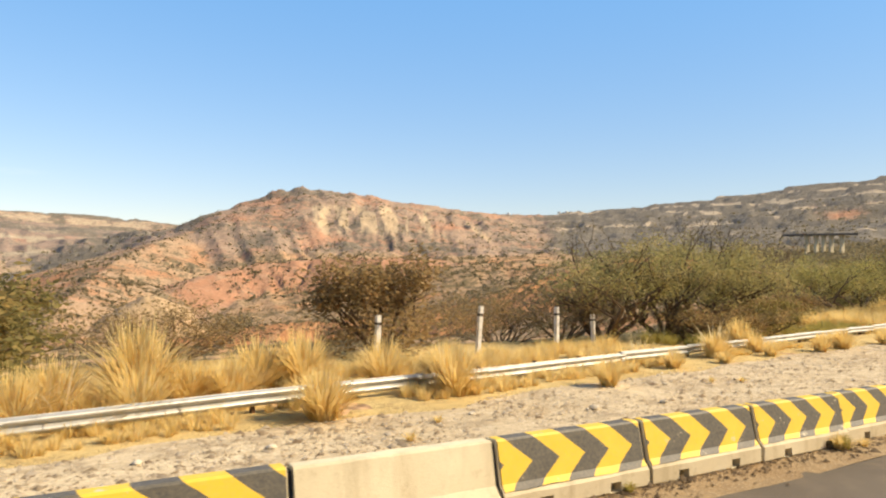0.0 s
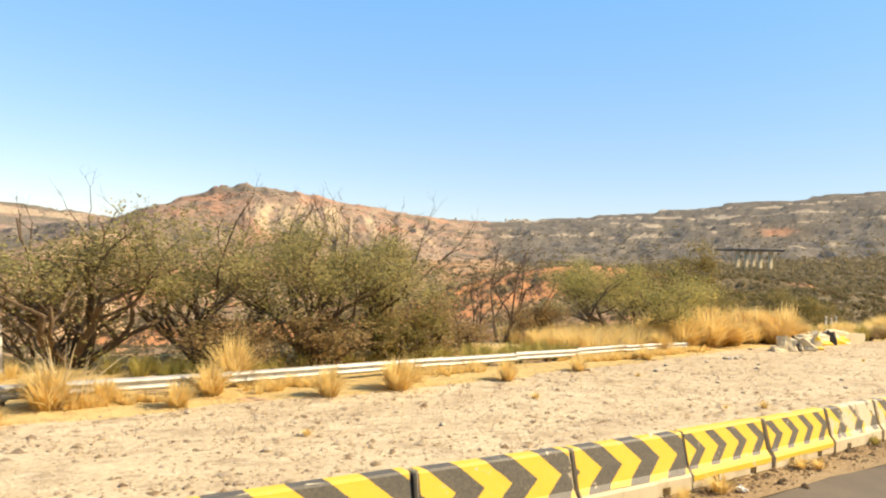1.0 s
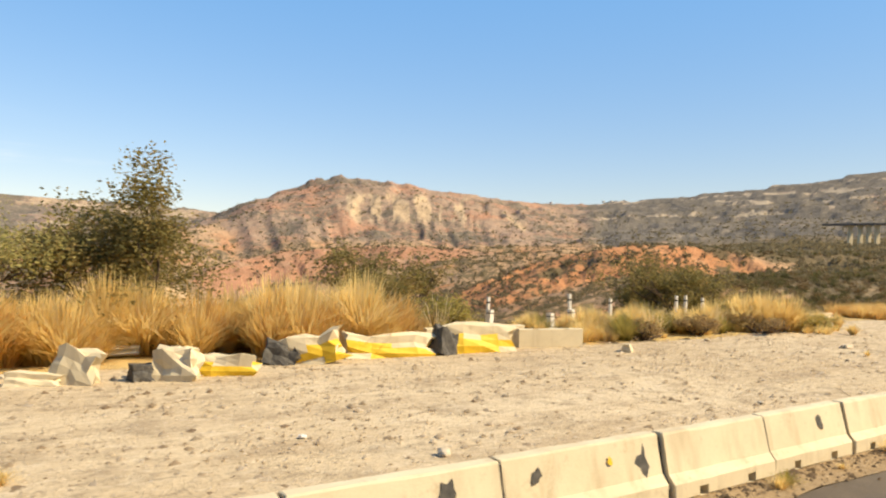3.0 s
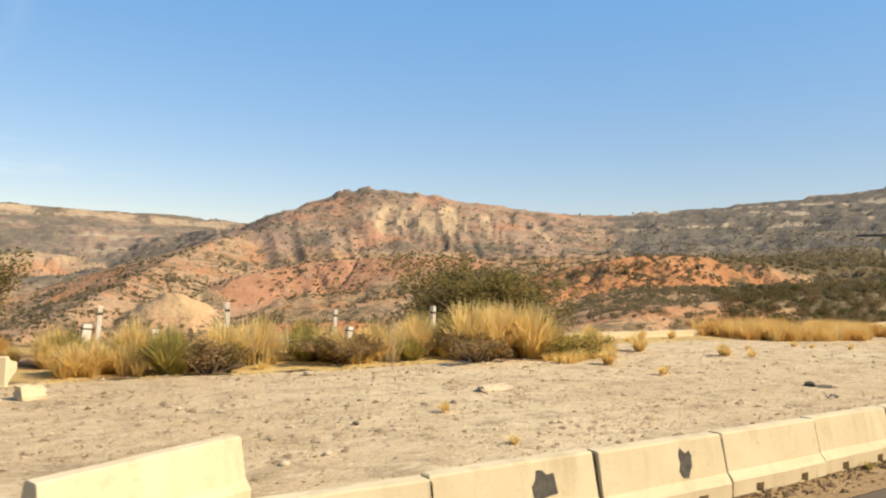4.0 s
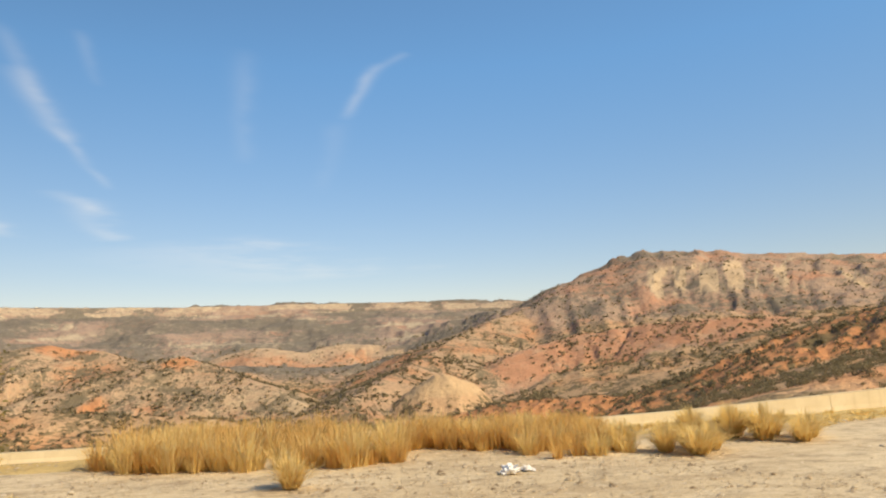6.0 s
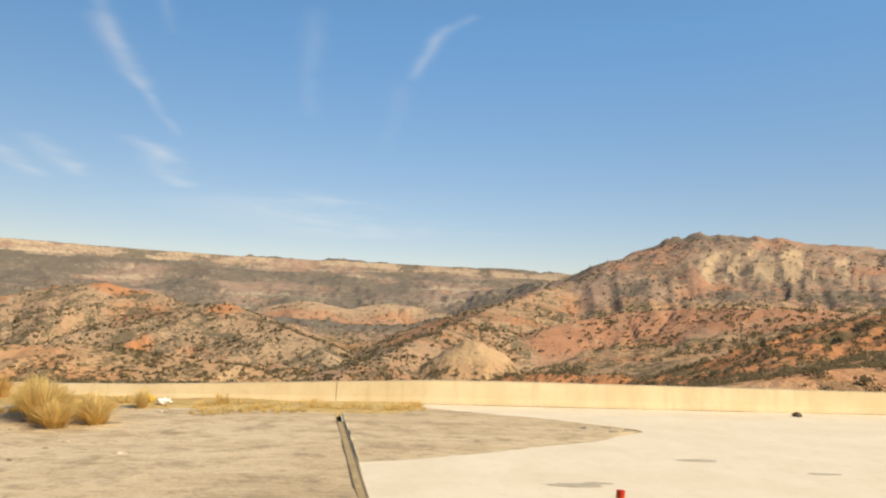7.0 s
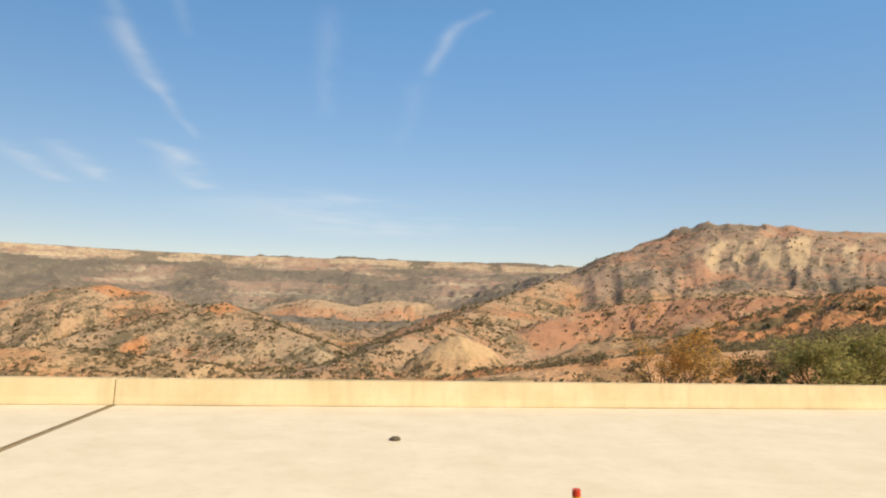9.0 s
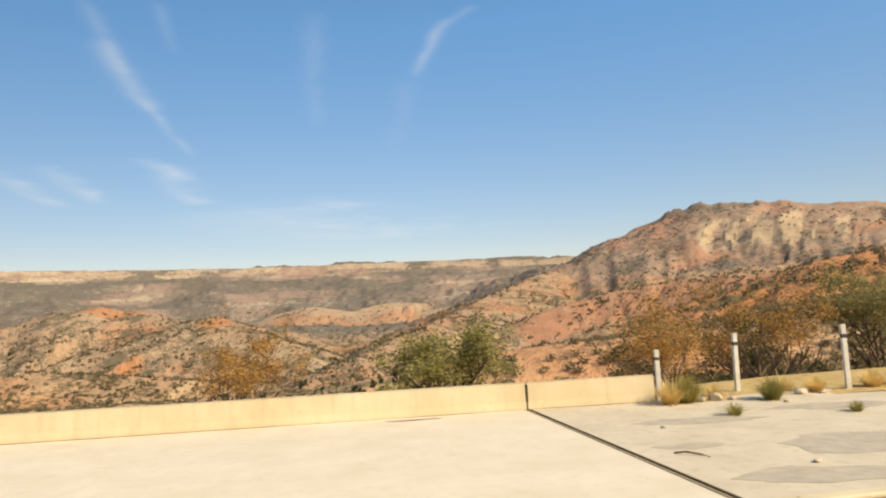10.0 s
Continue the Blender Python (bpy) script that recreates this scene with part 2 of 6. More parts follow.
def dirt_material():
    m = Nodes("roadside_dirt", 0.97, spec=0.1)
    n1, n2, n3 = m.noise(0.4, 5), m.noise(3.0, 5, 0.65), m.noise(22, 3, 0.7)
    c = m.mix(m.ramp(n1, 0.3, 0.7), (0.27, 0.175, 0.093), (0.38, 0.28, 0.165))
    c = m.mix(m.ramp(n2, 0.5, 0.7, 0, 0.6), c, (0.20, 0.14, 0.085))
    c = m.mix(m.ramp(n3, 0.55, 0.7, 0, 0.6), c, (0.55, 0.45, 0.31))
    m.bump(m.math('ADD', n2, m.math('MULTIPLY', n3, 0.5)), 0.9, 0.05)
    return m.done(c)


def asphalt_material():
    m = Nodes("dusty_asphalt", 0.85, spec=0.3)
    n1, n2, n3 = m.noise(0.3, 5), m.noise(2.5, 5), m.noise(45, 3, 0.7)
    c = m.mix(m.ramp(n1, 0.3, 0.7), (0.10, 0.077, 0.054), (0.165, 0.13, 0.092))
    c = m.mix(m.ramp(n2, 0.5, 0.78, 0, 0.5), c, (0.20, 0.15, 0.10))
    c = m.mix(m.ramp(n3, 0.5, 0.75, 0, 0.5), c, (0.05, 0.05, 0.05))
    m.bump(n3, 0.5, 0.01)
    return m.done(c)


def concrete_material(name, a, b, stain, rough=0.88, streaks=0.35):
    m = Nodes(name, rough, spec=0.25)
    n1, n2, n3 = m.noise(0.7, 5, 0.6), m.noise(5.0, 5, 0.65), m.noise(40, 3, 0.7)
    run = m.noise(1.0, 5, 0.6, stretch=(3.0, 3.0, 0.35))
    c = m.mix(m.ramp(n1, 0.3, 0.7), a, b)
    c = m.mix(m.ramp(run, 0.52, 0.72, 0, streaks), c, stain)
    c = m.mix(m.ramp(n2, 0.58, 0.74, 0, streaks), c, stain)
    c = m.mix(m.ramp(n3, 0.55, 0.7, 0, 0.2), c, stain)
    m.bump(m.math('ADD', n2, m.math('MULTIPLY', n3, 0.6)), 0.35, 0.01)
    return m.done(c)


def chevron_material(name, wear, background_full):
    """Yellow and black chevrons that point along the road, with worn paint."""
    m = Nodes(name, 0.6, spec=0.35)
    o = m.sep(m.tc.outputs["Object"])
    n2, n3 = m.noise(4.5, 5, 0.65), m.noise(28, 4, 0.7)
    period = 0.84 if not background_full else 0.62
    v = m.math('ABSOLUTE', m.math('SUBTRACT', o[2], 0.53))
    s = m.math('ADD', o[0], m.math('MULTIPLY', v, 1.3))
    s = m.math('ADD', s, m.math('MULTIPLY', m.math('SUBTRACT', n2, 0.5), 0.05))
    fr = m.math('FRACT', m.math('DIVIDE', m.math('ADD', s, 10.0), period))
    black = m.math('GREATER_THAN', fr, 0.5 if not background_full else 0.58)
    if background_full:
        black = m.math('MULTIPLY', black, m.math('LESS_THAN', v, 0.25))
    yel = m.mix(n2, (0.74, 0.44, 0.028), (0.82, 0.56, 0.07))
    blk = m.mix(n2, (0.05, 0.048, 0.045), (0.105, 0.098, 0.085))
    c = m.mix(black, yel, blk)
    con = m.mix(n2, (0.52, 0.43, 0.29), (0.66, 0.57, 0.41))
    w = m.math('ADD', m.math('MULTIPLY', n2, 0.65), m.math('MULTIPLY', n3, 0.35))
    if wear > 0.1:
        w = m.math('ADD', m.math('MULTIPLY', m.noise(2.4, 4, 0.55), 0.75), m.math('MULTIPLY', n3, 0.25))
    w = m.math('ADD', w, m.math('MULTIPLY', m.math('SUBTRACT', m.rand(), 0.5), 0.06))
    f = m.ramp(w, 0.62 - wear, 0.66 - wear)
    c = m.mix(f, c, con)
    c = m.mix(m.ramp(n3, 0.35, 0.7, 0.0, 0.22), c, (0.45, 0.36, 0.22))
    m.bump(n3, 0.25, 0.006)
    return m.done(c)


def plain_material(name, a, b, scale=6.0, rough=0.8, metal=0.0, spec=0.3, bump=0.2):
    m = Nodes(name, rough, metal, spec)
    n2, n3 = m.noise(scale, 4, 0.6), m.noise(scale * 7, 3, 0.7)
    c = m.mix(m.ramp(m.math('ADD', m.math('MULTIPLY', n2, 0.7), m.math('MULTIPLY', n3, 0.3)), 0.35, 0.65), a, b)
    m.bump(n3, bump, 0.01)
    return m.done(c)


def leaf_material(name, a, b, c2):
    m = Nodes(name, 0.75, spec=0.2)
    r = m.geo.outputs["Random Per Island"]
    c = m.mix(r, a, b)
    c = m.mix(m.ramp(m.noise(1.2, 3), 0.45, 0.7), c, c2)
    m.bsdf.inputs["Transmission Weight"].default_value = 0.0
    tr = m.n.new("ShaderNodeBsdfTranslucent")
    m.put(tr.inputs["Color"], c)
    mx = m.n.new("ShaderNodeMixShader"); mx.inputs[0].default_value = 0.5
    out = m.n["Material Output"]
    m.l.new(m.bsdf.outputs[0], mx.inputs[1]); m.l.new(tr.outputs[0], mx.inputs[2]); m.l.new(mx.outputs[0], out.inputs["Surface"])
    return m.done(c)


M_EARTH = earth_material()
M_GRAVEL = gravel_material()
M_VERGE = verge_material()
M_DIRT = dirt_material()
M_ASPHALT = asphalt_material()
M_CREAM = concrete_material("cream_concrete", (0.62, 0.51, 0.33), (0.72, 0.62, 0.43), (0.44, 0.34, 0.20), streaks=0.3)
M_DECK = concrete_material("pale_concrete_deck", (0.68, 0.595, 0.45), (0.76, 0.68, 0.54), (0.56, 0.47, 0.33), streaks=0.3)
M_DECK_WORN = concrete_material("worn_dirty_deck", (0.56, 0.48, 0.355), (0.68, 0.595, 0.455), (0.42, 0.34, 0.23), streaks=0.5)
M_BARRIER = concrete_material("weathered_barrier_concrete", (0.53, 0.44, 0.29), (0.66, 0.57, 0.40), (0.30, 0.22, 0.13), streaks=0.5)
M_CHEV = chevron_material("chevron_paint", 0.0, False)
M_CHEV_FADED = chevron_material("faded_chevron_paint", 0.14, False)
M_CHEV_FULL = chevron_material("bold_chevron_paint", 0.0, True)
# old black paint, also the painted shade on rubble ends
M_BLACK_AND_SHADE = plain_material("black_paint_and_shade", (0.045, 0.043, 0.04), (0.12, 0.11, 0.095), 9)
M_YELLOW = plain_material("yellow_paint", (0.70, 0.43, 0.03), (0.80, 0.55, 0.07), 5, 0.6)
M_RED = plain_material("red_plastic", (0.55, 0.04, 0.02), (0.65, 0.08, 0.04), 5, 0.45)
M_HOLE = plain_material("near_black", (0.02, 0.018, 0.015), (0.05, 0.043, 0.035), 8)
M_STEEL = plain_material("galvanised_steel", (0.36, 0.355, 0.335), (0.52, 0.51, 0.47), 2.5, 0.5, 0.55, 0.4, 0.1)
M_RUST = plain_material("rusty_post_steel", (0.10, 0.055, 0.03), (0.20, 0.12, 0.07), 6, 0.85, 0.2)
M_WHITEPOST = plain_material("white_painted_post", (0.62, 0.58, 0.50), (0.80, 0.77, 0.70), 5, 0.8)
M_STONE = plain_material("pale_stone", (0.40, 0.32, 0.22), (0.62, 0.54, 0.42), 4, 0.92, bump=0.5)
M_BARK = plain_material("grey_brown_bark", (0.10, 0.068, 0.044), (0.19, 0.135, 0.088), 8, 0.95, bump=0.6)
M_TWIG = plain_material("dry_twigs", (0.20, 0.135, 0.08), (0.32, 0.23, 0.145), 8, 0.95)
M_DEADWOOD = plain_material("dead_wood", (0.10, 0.06, 0.038), (0.19, 0.125, 0.085), 8, 0.95)
M_GRASS = leaf_material("golden_dry_grass", (0.72, 0.53, 0.21), (0.90, 0.73, 0.38), (0.80, 0.60, 0.25))
M_GRASS_RUST = leaf_material("rust_dry_grass", (0.64, 0.39, 0.13), (0.80, 0.55, 0.22), (0.72, 0.47, 0.18))
M_GRASS_GREEN = leaf_material("half_green_grass", (0.32, 0.28, 0.085), (0.56, 0.45, 0.15), (0.23, 0.225, 0.07))
M_STRAW = leaf_material("bleached_straw", (0.78, 0.64, 0.38), (0.90, 0.78, 0.52), (0.70, 0.52, 0.27))
M_LEAF_DARK = leaf_material("dark_olive_leaves", (0.17, 0.155, 0.056), (0.30, 0.25, 0.095), (0.38, 0.27, 0.105))
M_LEAF_GREEN = leaf_material("dusty_green_leaves", (0.27, 0.25, 0.10), (0.42, 0.37, 0.155), (0.47, 0.37, 0.18))
M_LEAF_LIGHT = leaf_material("yellow_green_leaves", (0.30, 0.285, 0.098), (0.44, 0.395, 0.15), (0.49, 0.40, 0.175))
M_LEAF_BROWN = leaf_material("dry_brown_leaves", (0.29, 0.19, 0.09), (0.45, 0.31, 0.15), (0.25, 0.19, 0.09))
M_LEAF_RUST = leaf_material("rust_orange_leaves", (0.50, 0.26, 0.075), (0.66, 0.38, 0.12), (0.56, 0.36, 0.14))
M_SCRUB = leaf_material("hillside_scrub", (0.19, 0.155, 0.09), (0.30, 0.24, 0.14), (0.23, 0.195, 0.11))


# ---- mesh helpers ----
def mesh_ob(name, verts, faces, mat, smooth=False):
    me = bpy.data.meshes.new(name)
    me.from_pydata([tuple(v) for v in verts], [], [tuple(f) for f in faces])
    if mat: me.materials.append(mat)
    if smooth: me.polygons.foreach_set("use_smooth", [True] * len(me.polygons))
    me.update()
    return new(name, me)


def array_mesh(name, verts, quads, mat, smooth=False):
    """A mesh of quads from numpy arrays."""
    me = bpy.data.meshes.new(name)
    me.vertices.add(len(verts)); me.vertices.foreach_set("co", np.asarray(verts, np.float32).ravel())
    k = quads.shape[1]
    me.loops.add(quads.size); me.loops.foreach_set("vertex_index", quads.astype(np.int32).ravel())
    me.polygons.add(len(quads)); me.polygons.foreach_set("loop_start", np.arange(0, quads.size, k, dtype=np.int32))
    me.update(calc_edges=True)
    me.validate()
    if smooth: me.polygons.foreach_set("use_smooth", np.ones(len(me.polygons), bool))
    if mat: me.materials.append(mat)
    return me


def part(name, bm, mat, parent, label=""):
    me = bpy.data.meshes.new(name)
    bm.normal_update(); bm.to_mesh(me); bm.free()
    if mat: me.materials.append(mat)
    ob = new(name, me)
    ob.parent = parent
    return tagged(ob, label)


def mesh_part(name, me, parent, label=""):
    ob = new(name, me)
    ob.parent = parent
    return tagged(ob, label)


def empty(name, m, label, category, group=""):
    ob = new(name)
    ob.empty_display_size = 0.2
    ob.matrix_world = m
    return tagged(ob, label, category, group)


def add_box(bm, x0, x1, y0, y1, z0, z1, bevel=0.0):
    vs = [bm.verts.new(p) for p in ((x0, y0, z0), (x1, y0, z0), (x1, y1, z0), (x0, y1, z0), (x0, y0, z1), (x1, y0, z1), (x1, y1, z1), (x0, y1, z1))]
    fs = [bm.faces.new([vs[i] for i in f]) for f in ((3, 2, 1, 0), (4, 5, 6, 7), (0, 1, 5, 4), (1, 2, 6, 5), (2, 3, 7, 6), (3, 0, 4, 7))]
    if bevel:
        es = list({e for f in fs for e in f.edges})
        bmesh.ops.bevel(bm, geom=es, offset=bevel, segments=2, affect='EDGES')


def add_prism(bm, outline, x0, x1, cuts=1):
    """An outline in (y, z) swept along x, closed at both ends."""
    rows = []
    for k in range(cuts + 1):
        x = x0 + (x1 - x0) * k / cuts
        rows.append([bm.verts.new((x, y, z)) for y, z in outline])
    n = len(outline)
    for a, b in zip(rows, rows[1:]):
        for i in range(n):
            bm.faces.new((a[i], a[(i + 1) % n], b[(i + 1) % n], b[i]))
    bm.faces.new(rows[0][::-1]); bm.faces.new(rows[-1])
    bmesh.ops.recalc_face_normals(bm, faces=bm.faces[:])


def add_tube(bm, pts, radii, n=6, cap=True):
    rings = []
    for i, p in enumerate(pts):
        d = (pts[min(i + 1, len(pts) - 1)] - pts[max(i - 1, 0)]).normalized()
        a = d.orthogonal().normalized(); b = d.cross(a)
        rings.append([bm.verts.new(p + radii[i] * (math.cos(t) * a + math.sin(t) * b)) for t in [2 * math.pi * k / n for k in range(n)]])
    for r0, r1 in zip(rings, rings[1:]):
        for k in range(n):
            bm.faces.new((r0[k], r0[(k + 1) % n], r1[(k + 1) % n], r1[k]))
    if cap:
        bm.faces.new(rings[-1]); bm.faces.new(rings[0][::-1])


# ---- plan of the road ----
def line_y(x):
    """The line that our lane follows."""
    x = np.asarray(x, float)
    u = np.clip(x, -10, 220) / 100
    y = -0.183 * u**4 - 0.239 * u**3 + 9.408 * u**2 - 15.004 * u + 3.729
    y = np.where(x > 220, y + (x - 220) * 0.185, y)
    return np.where(x < -10, y + (x + 10) * -0.17, y)


def barrier_y(x):
    return line_y(x) + np.interp(x, (-10, 18, 34, 56, 96, 114, 150, 240), (6.7, 6.65, 6.05, 5.9, 6.0, 6.55, 7.7, 7.8))


def wall_y(x):
    return line_y(x) + np.interp(x, (104, 120, 147, 178, 211, 217), (26.0, 25.3, 24.2, 23.6, 22.0, 21.6))


def wall_height(x):
    return np.interp(x, (104, 136, 148), (0.34, 0.40, 0.93))


def rail_y(x):
    return 15.45 + 0.0575 * x


def gravel_edge(x):
    return np.interp(x, (-30, 10, 40, 60, 66, 90, 100, 106, 120, 140, 146, 230), (14.0, 14.6, 15.4, 17.6, 18.2, 17.2, 18.0, 23.6, 23.0, 22.6, 23.6, 30.0))


def brow_y(x):
    """Where the level verge ends and the hillside falls away."""
    return np.interp(x, (-60, 0, 60, 100, 104, 150, 217, 222, 300), (22.5, 23.5, 24.5, 25.5, 25.0, 24.8, 31.5, 33.6, 46.0))


# ---- landscape ----
RT = np.random.RandomState(7).rand(512, 512)


def vnoise(x, y, k=0):
    x = np.asarray(x, float) + 37.7 * k; y = np.asarray(y, float) + 91.3 * k
    i, j = np.floor(x).astype(int), np.floor(y).astype(int)
    fx, fy = x - i, y - j
    fx, fy = fx * fx * (3 - 2 * fx), fy * fy * (3 - 2 * fy)
    a, b = RT[i % 512, j % 512], RT[(i + 1) % 512, j % 512]
    c, d = RT[i % 512, (j + 1) % 512], RT[(i + 1) % 512, (j + 1) % 512]
    return (a * (1 - fx) + b * fx) * (1 - fy) + (c * (1 - fx) + d * fx) * fy


def fbm(x, y, k=0, octaves=4):
    s, a, t = 0.0, 0.5, 0.0
    for o in range(octaves):
        s = s + a * vnoise(x * 2**o, y * 2**o, k + o); t += a; a *= 0.5
    return s / t


def ridged(x, y, k=0, octaves=3):
    s, a, t = 0.0, 0.5, 0.0
    for o in range(octaves):
        s = s + a * (1 - np.abs(2 * vnoise(x * 2**o, y * 2**o, k + o) - 1)); t += a; a *= 0.5
    return s / t


OX = 105.0
BEARING = (-75, -32, -20, -10, -3, 5, 10, 14, 18, 22, 25, 29, 35, 45, 56, 68, 85)
LAND = []


def landform(radius, *rise):
    """The rise in degrees, seen from the road, of the land at that distance, bearing by bearing."""
    LAND.append((radius, rise))


landform(100, -6.4, -6.4, -6.5, -6.5, -6.5, -6.5, -6.5, -6.5, -6.5, -6.4, -6.2, -5.8, -5.0, -3.2, -1.8, -1.0, -0.6)
landform(230, -6.4, -6.4, -6.4, -6.4, -6.4, -6.4, -6.4, -6.4, -6.3, -6.2, -5.8, -5.0, -3.6, -1.4, -0.5, 0.0, 0.3)
landform(390, -6.2, -6.2, -6.2, -6.2, -6.2, -6.2, -6.2, -6.1, -6.0, -5.8, -5.4, -4.6, -2.8, -0.4, 0.5, 0.9, 1.2)
landform(560, -5.8, -5.8, -5.8, -5.8, -5.8, -5.8, -5.8, -5.7, -5.5, -5.3, -5.0, -4.6, -3.4, -1.0, 0.6, 1.4, 2.0)
landform(760, -5.4, -5.4, -5.4, -5.4, -5.3, -5.3, -5.2, -5.0, -4.7, -4.3, -3.9, -3.4, -2.4, -0.2, 1.5, 2.4, 2.6)
landform(960, -4.6, -4.6, -4.6, -4.6, -4.5, -4.5, -4.3, -4.0, -3.3, -2.5, -1.9, -1.2, -0.2, 1.2, 2.2, 2.7, 3.1)
landform(1250, -3.0, -3.0, -3.0, -3.0, -3.0, -3.0, -2.6, -2.0, -1.0, 0.0, 0.6, 1.0, 1.6, 2.0, 2.4, 2.9, 4.0)
landform(1500, -1.6, -1.6, -1.6, -1.6, -1.6, -1.5, -1.0, 0.4, 1.6, 2.2, 2.3, 2.3, 2.4, 2.6, 2.9, 3.4, 4.8)
landform(1640, -1.0, -1.0, -1.0, -1.0, -1.0, -0.8, 0.6, 2.5, 3.4, 3.7, 3.7, 3.6, 3.3, 3.0, 3.3, 3.9, 5.2)
landform(1780, -0.3, -0.3, -0.3, -0.3, -0.2, 0.0, 1.2, 3.2, 4.4, 4.9, 5.1, 5.3, 4.5, 3.6, 3.8, 4.3, 5.7)
landform(1950, -0.3, -0.3, -0.3, -0.3, -0.3, 0.2, 1.7, 3.1, 4.8, 5.8, 6.2, 6.2, 5.4, 4.2, 4.3, 4.9, 6.2)
landform(2350, 1.4, 1.4, 1.4, 1.4, 1.4, 1.7, 2.6, 3.5, 5.3, 7.0, 7.7, 7.4, 6.5, 5.3, 5.80, 6.80, 8.10)
landform(2800, 3.0, 3.0, 3.0, 3.0, 3.0, 3.0, 3.1, 3.4, 4.0, 5.0, 5.6, 5.8, 6.0, 5.7, 6.60, 7.80, 8.90)
landform(3265, 3.95, 3.95, 3.95, 4.05, 4.15, 3.95, 3.7, 3.6, 3.6, 3.9, 4.2, 4.4, 4.6, 4.6, 5.2, 6.3, 7.2)
landform(3335, 4.72, 4.72, 4.70, 4.82, 4.92, 4.66, 4.55, 4.4, 4.1, 4.0, 4.2, 4.4, 4.5, 4.5, 5.2, 6.2, 7.1)
landform(4900, 3.3, 3.3, 3.3, 3.4, 3.5, 3.2, 3.1, 2.9, 2.8, 2.8, 3.0, 3.2, 3.2, 3.2, 3.6, 4.3, 5.0)
LR = np.log([r for r, _ in LAND])
LZ = np.array([[r * math.tan(radians(e)) + 3 for e in rise] for r, rise in LAND])


def smooth(a):
    a = np.clip(a, 0, 1)
    return a * a * (3 - 2 * a)


def bearing_of(x, y):
    return np.degrees(np.arctan2(np.asarray(x) - OX, np.asarray(y))), np.hypot(np.asarray(x) - OX, np.asarray(y))


# spurs and ridges that stand in front of the mountain: crest line, steepness, depth and spacing of the gullies
SPURS = {
    "left_hill": ([(-687, 1229, 0), (-585, 1296, 19), (-499, 1343, 47), (-438, 1372, 55), (-344, 1357, 43), (-243, 1287, 14), (-163, 1258, 22), (-74, 1177, -5), (-1, 1089, -29), (56, 996, -53)], 0.36, 20, 105),
    "left_foot": ([(-420, 650, -38), (-236, 629, -34), (-138, 628, -29), (-57, 610, -33), (23, 583, -40), (67, 553, -52)], 0.30, 8, 55),
    "back_hill": ([(-420, 1960, -20), (-313, 1994, -3), (-238, 2011, 36), (-144, 2028, 54), (-8, 1995, 35), (119, 2103, 56), (223, 2103, 44), (313, 1899, 4)], 0.34, 22, 130),
    "long_spur": ([(622, 1748, 128), (472, 1576, 88), (375, 1440, 53), (287, 1249, 19), (218, 1053, -6), (169, 904, -24), (125, 802, -38), (90, 718, -51), (64, 674, -65)], 0.33, 20, 95),
    "scarp": ([(418, 1179, 8), (542, 1199, 36), (632, 1168, 44), (685, 1091, 48), (740, 1010, 46), (860, 960, 40)], 0.38, 8, 46),
    "near_ridge": ([(640, 120, 14), (520, 190, 17), (440, 230, 19), (394, 253, 22), (362, 265, 18), (348, 286, 14), (347, 321, 6), (344, 356, -3), (333, 404, -15), (314, 453, -27), (270, 515, -32), (232, 561, -38), (163, 603, -53)], 0.36, 9, 30),
}


def spur_height(x, y, line, steep, gully, spacing):
    """The height of a gullied ridge under its crest line, and the distance from the crest."""
    best, crest, along, run = np.full(x.shape, 1e9), np.zeros(x.shape), np.zeros(x.shape), 0.0
    for (x0, y0, z0), (x1, y1, z1) in zip(line, line[1:]):
        dx, dy = x1 - x0, y1 - y0
        ln = math.hypot(dx, dy)
        t = np.clip(((x - x0) * dx + (y - y0) * dy) / (ln * ln), 0, 1)
        d = np.hypot(x - x0 - t * dx, y - y0 - t * dy)
        k = d < best
        best, crest, along = np.where(k, d, best), np.where(k, z0 + (z1 - z0) * t, crest), np.where(k, run + t * ln, along)
        run += ln
    w = along + 0.55 * spacing * (fbm(x / (1.6 * spacing), y / (1.6 * spacing), 33) - 0.5) * 2 + 0.18 * best
    cut = ridged(w / spacing, best / (4.5 * spacing), 35, 2) - 0.62
    fine = ridged(w / (0.36 * spacing), best / (1.4 * spacing), 38, 2) - 0.6
    z = crest - steep * best + (fbm(along / (0.5 * spacing), along * 0 + steep, 39) - 0.5) * 0.5 * gully
    return z + np.minimum(best * 0.24, 1.3 * gully) * cut + np.minimum(best * 0.22, 0.6 * gully) * fine, best


MOUND = (233, 802, -19)


def mound_height(x, y):
    d = np.hypot((x - MOUND[0]) / 56, (y - MOUND[1]) / 50) * (0.8 + 0.4 * fbm(x / 45, y / 45, 57))
    return MOUND[2] - 36 * np.maximum(d - 0.2, 0) ** 1.3 + 9 * (ridged(x / 22, y / 30, 58) - 0.6), d


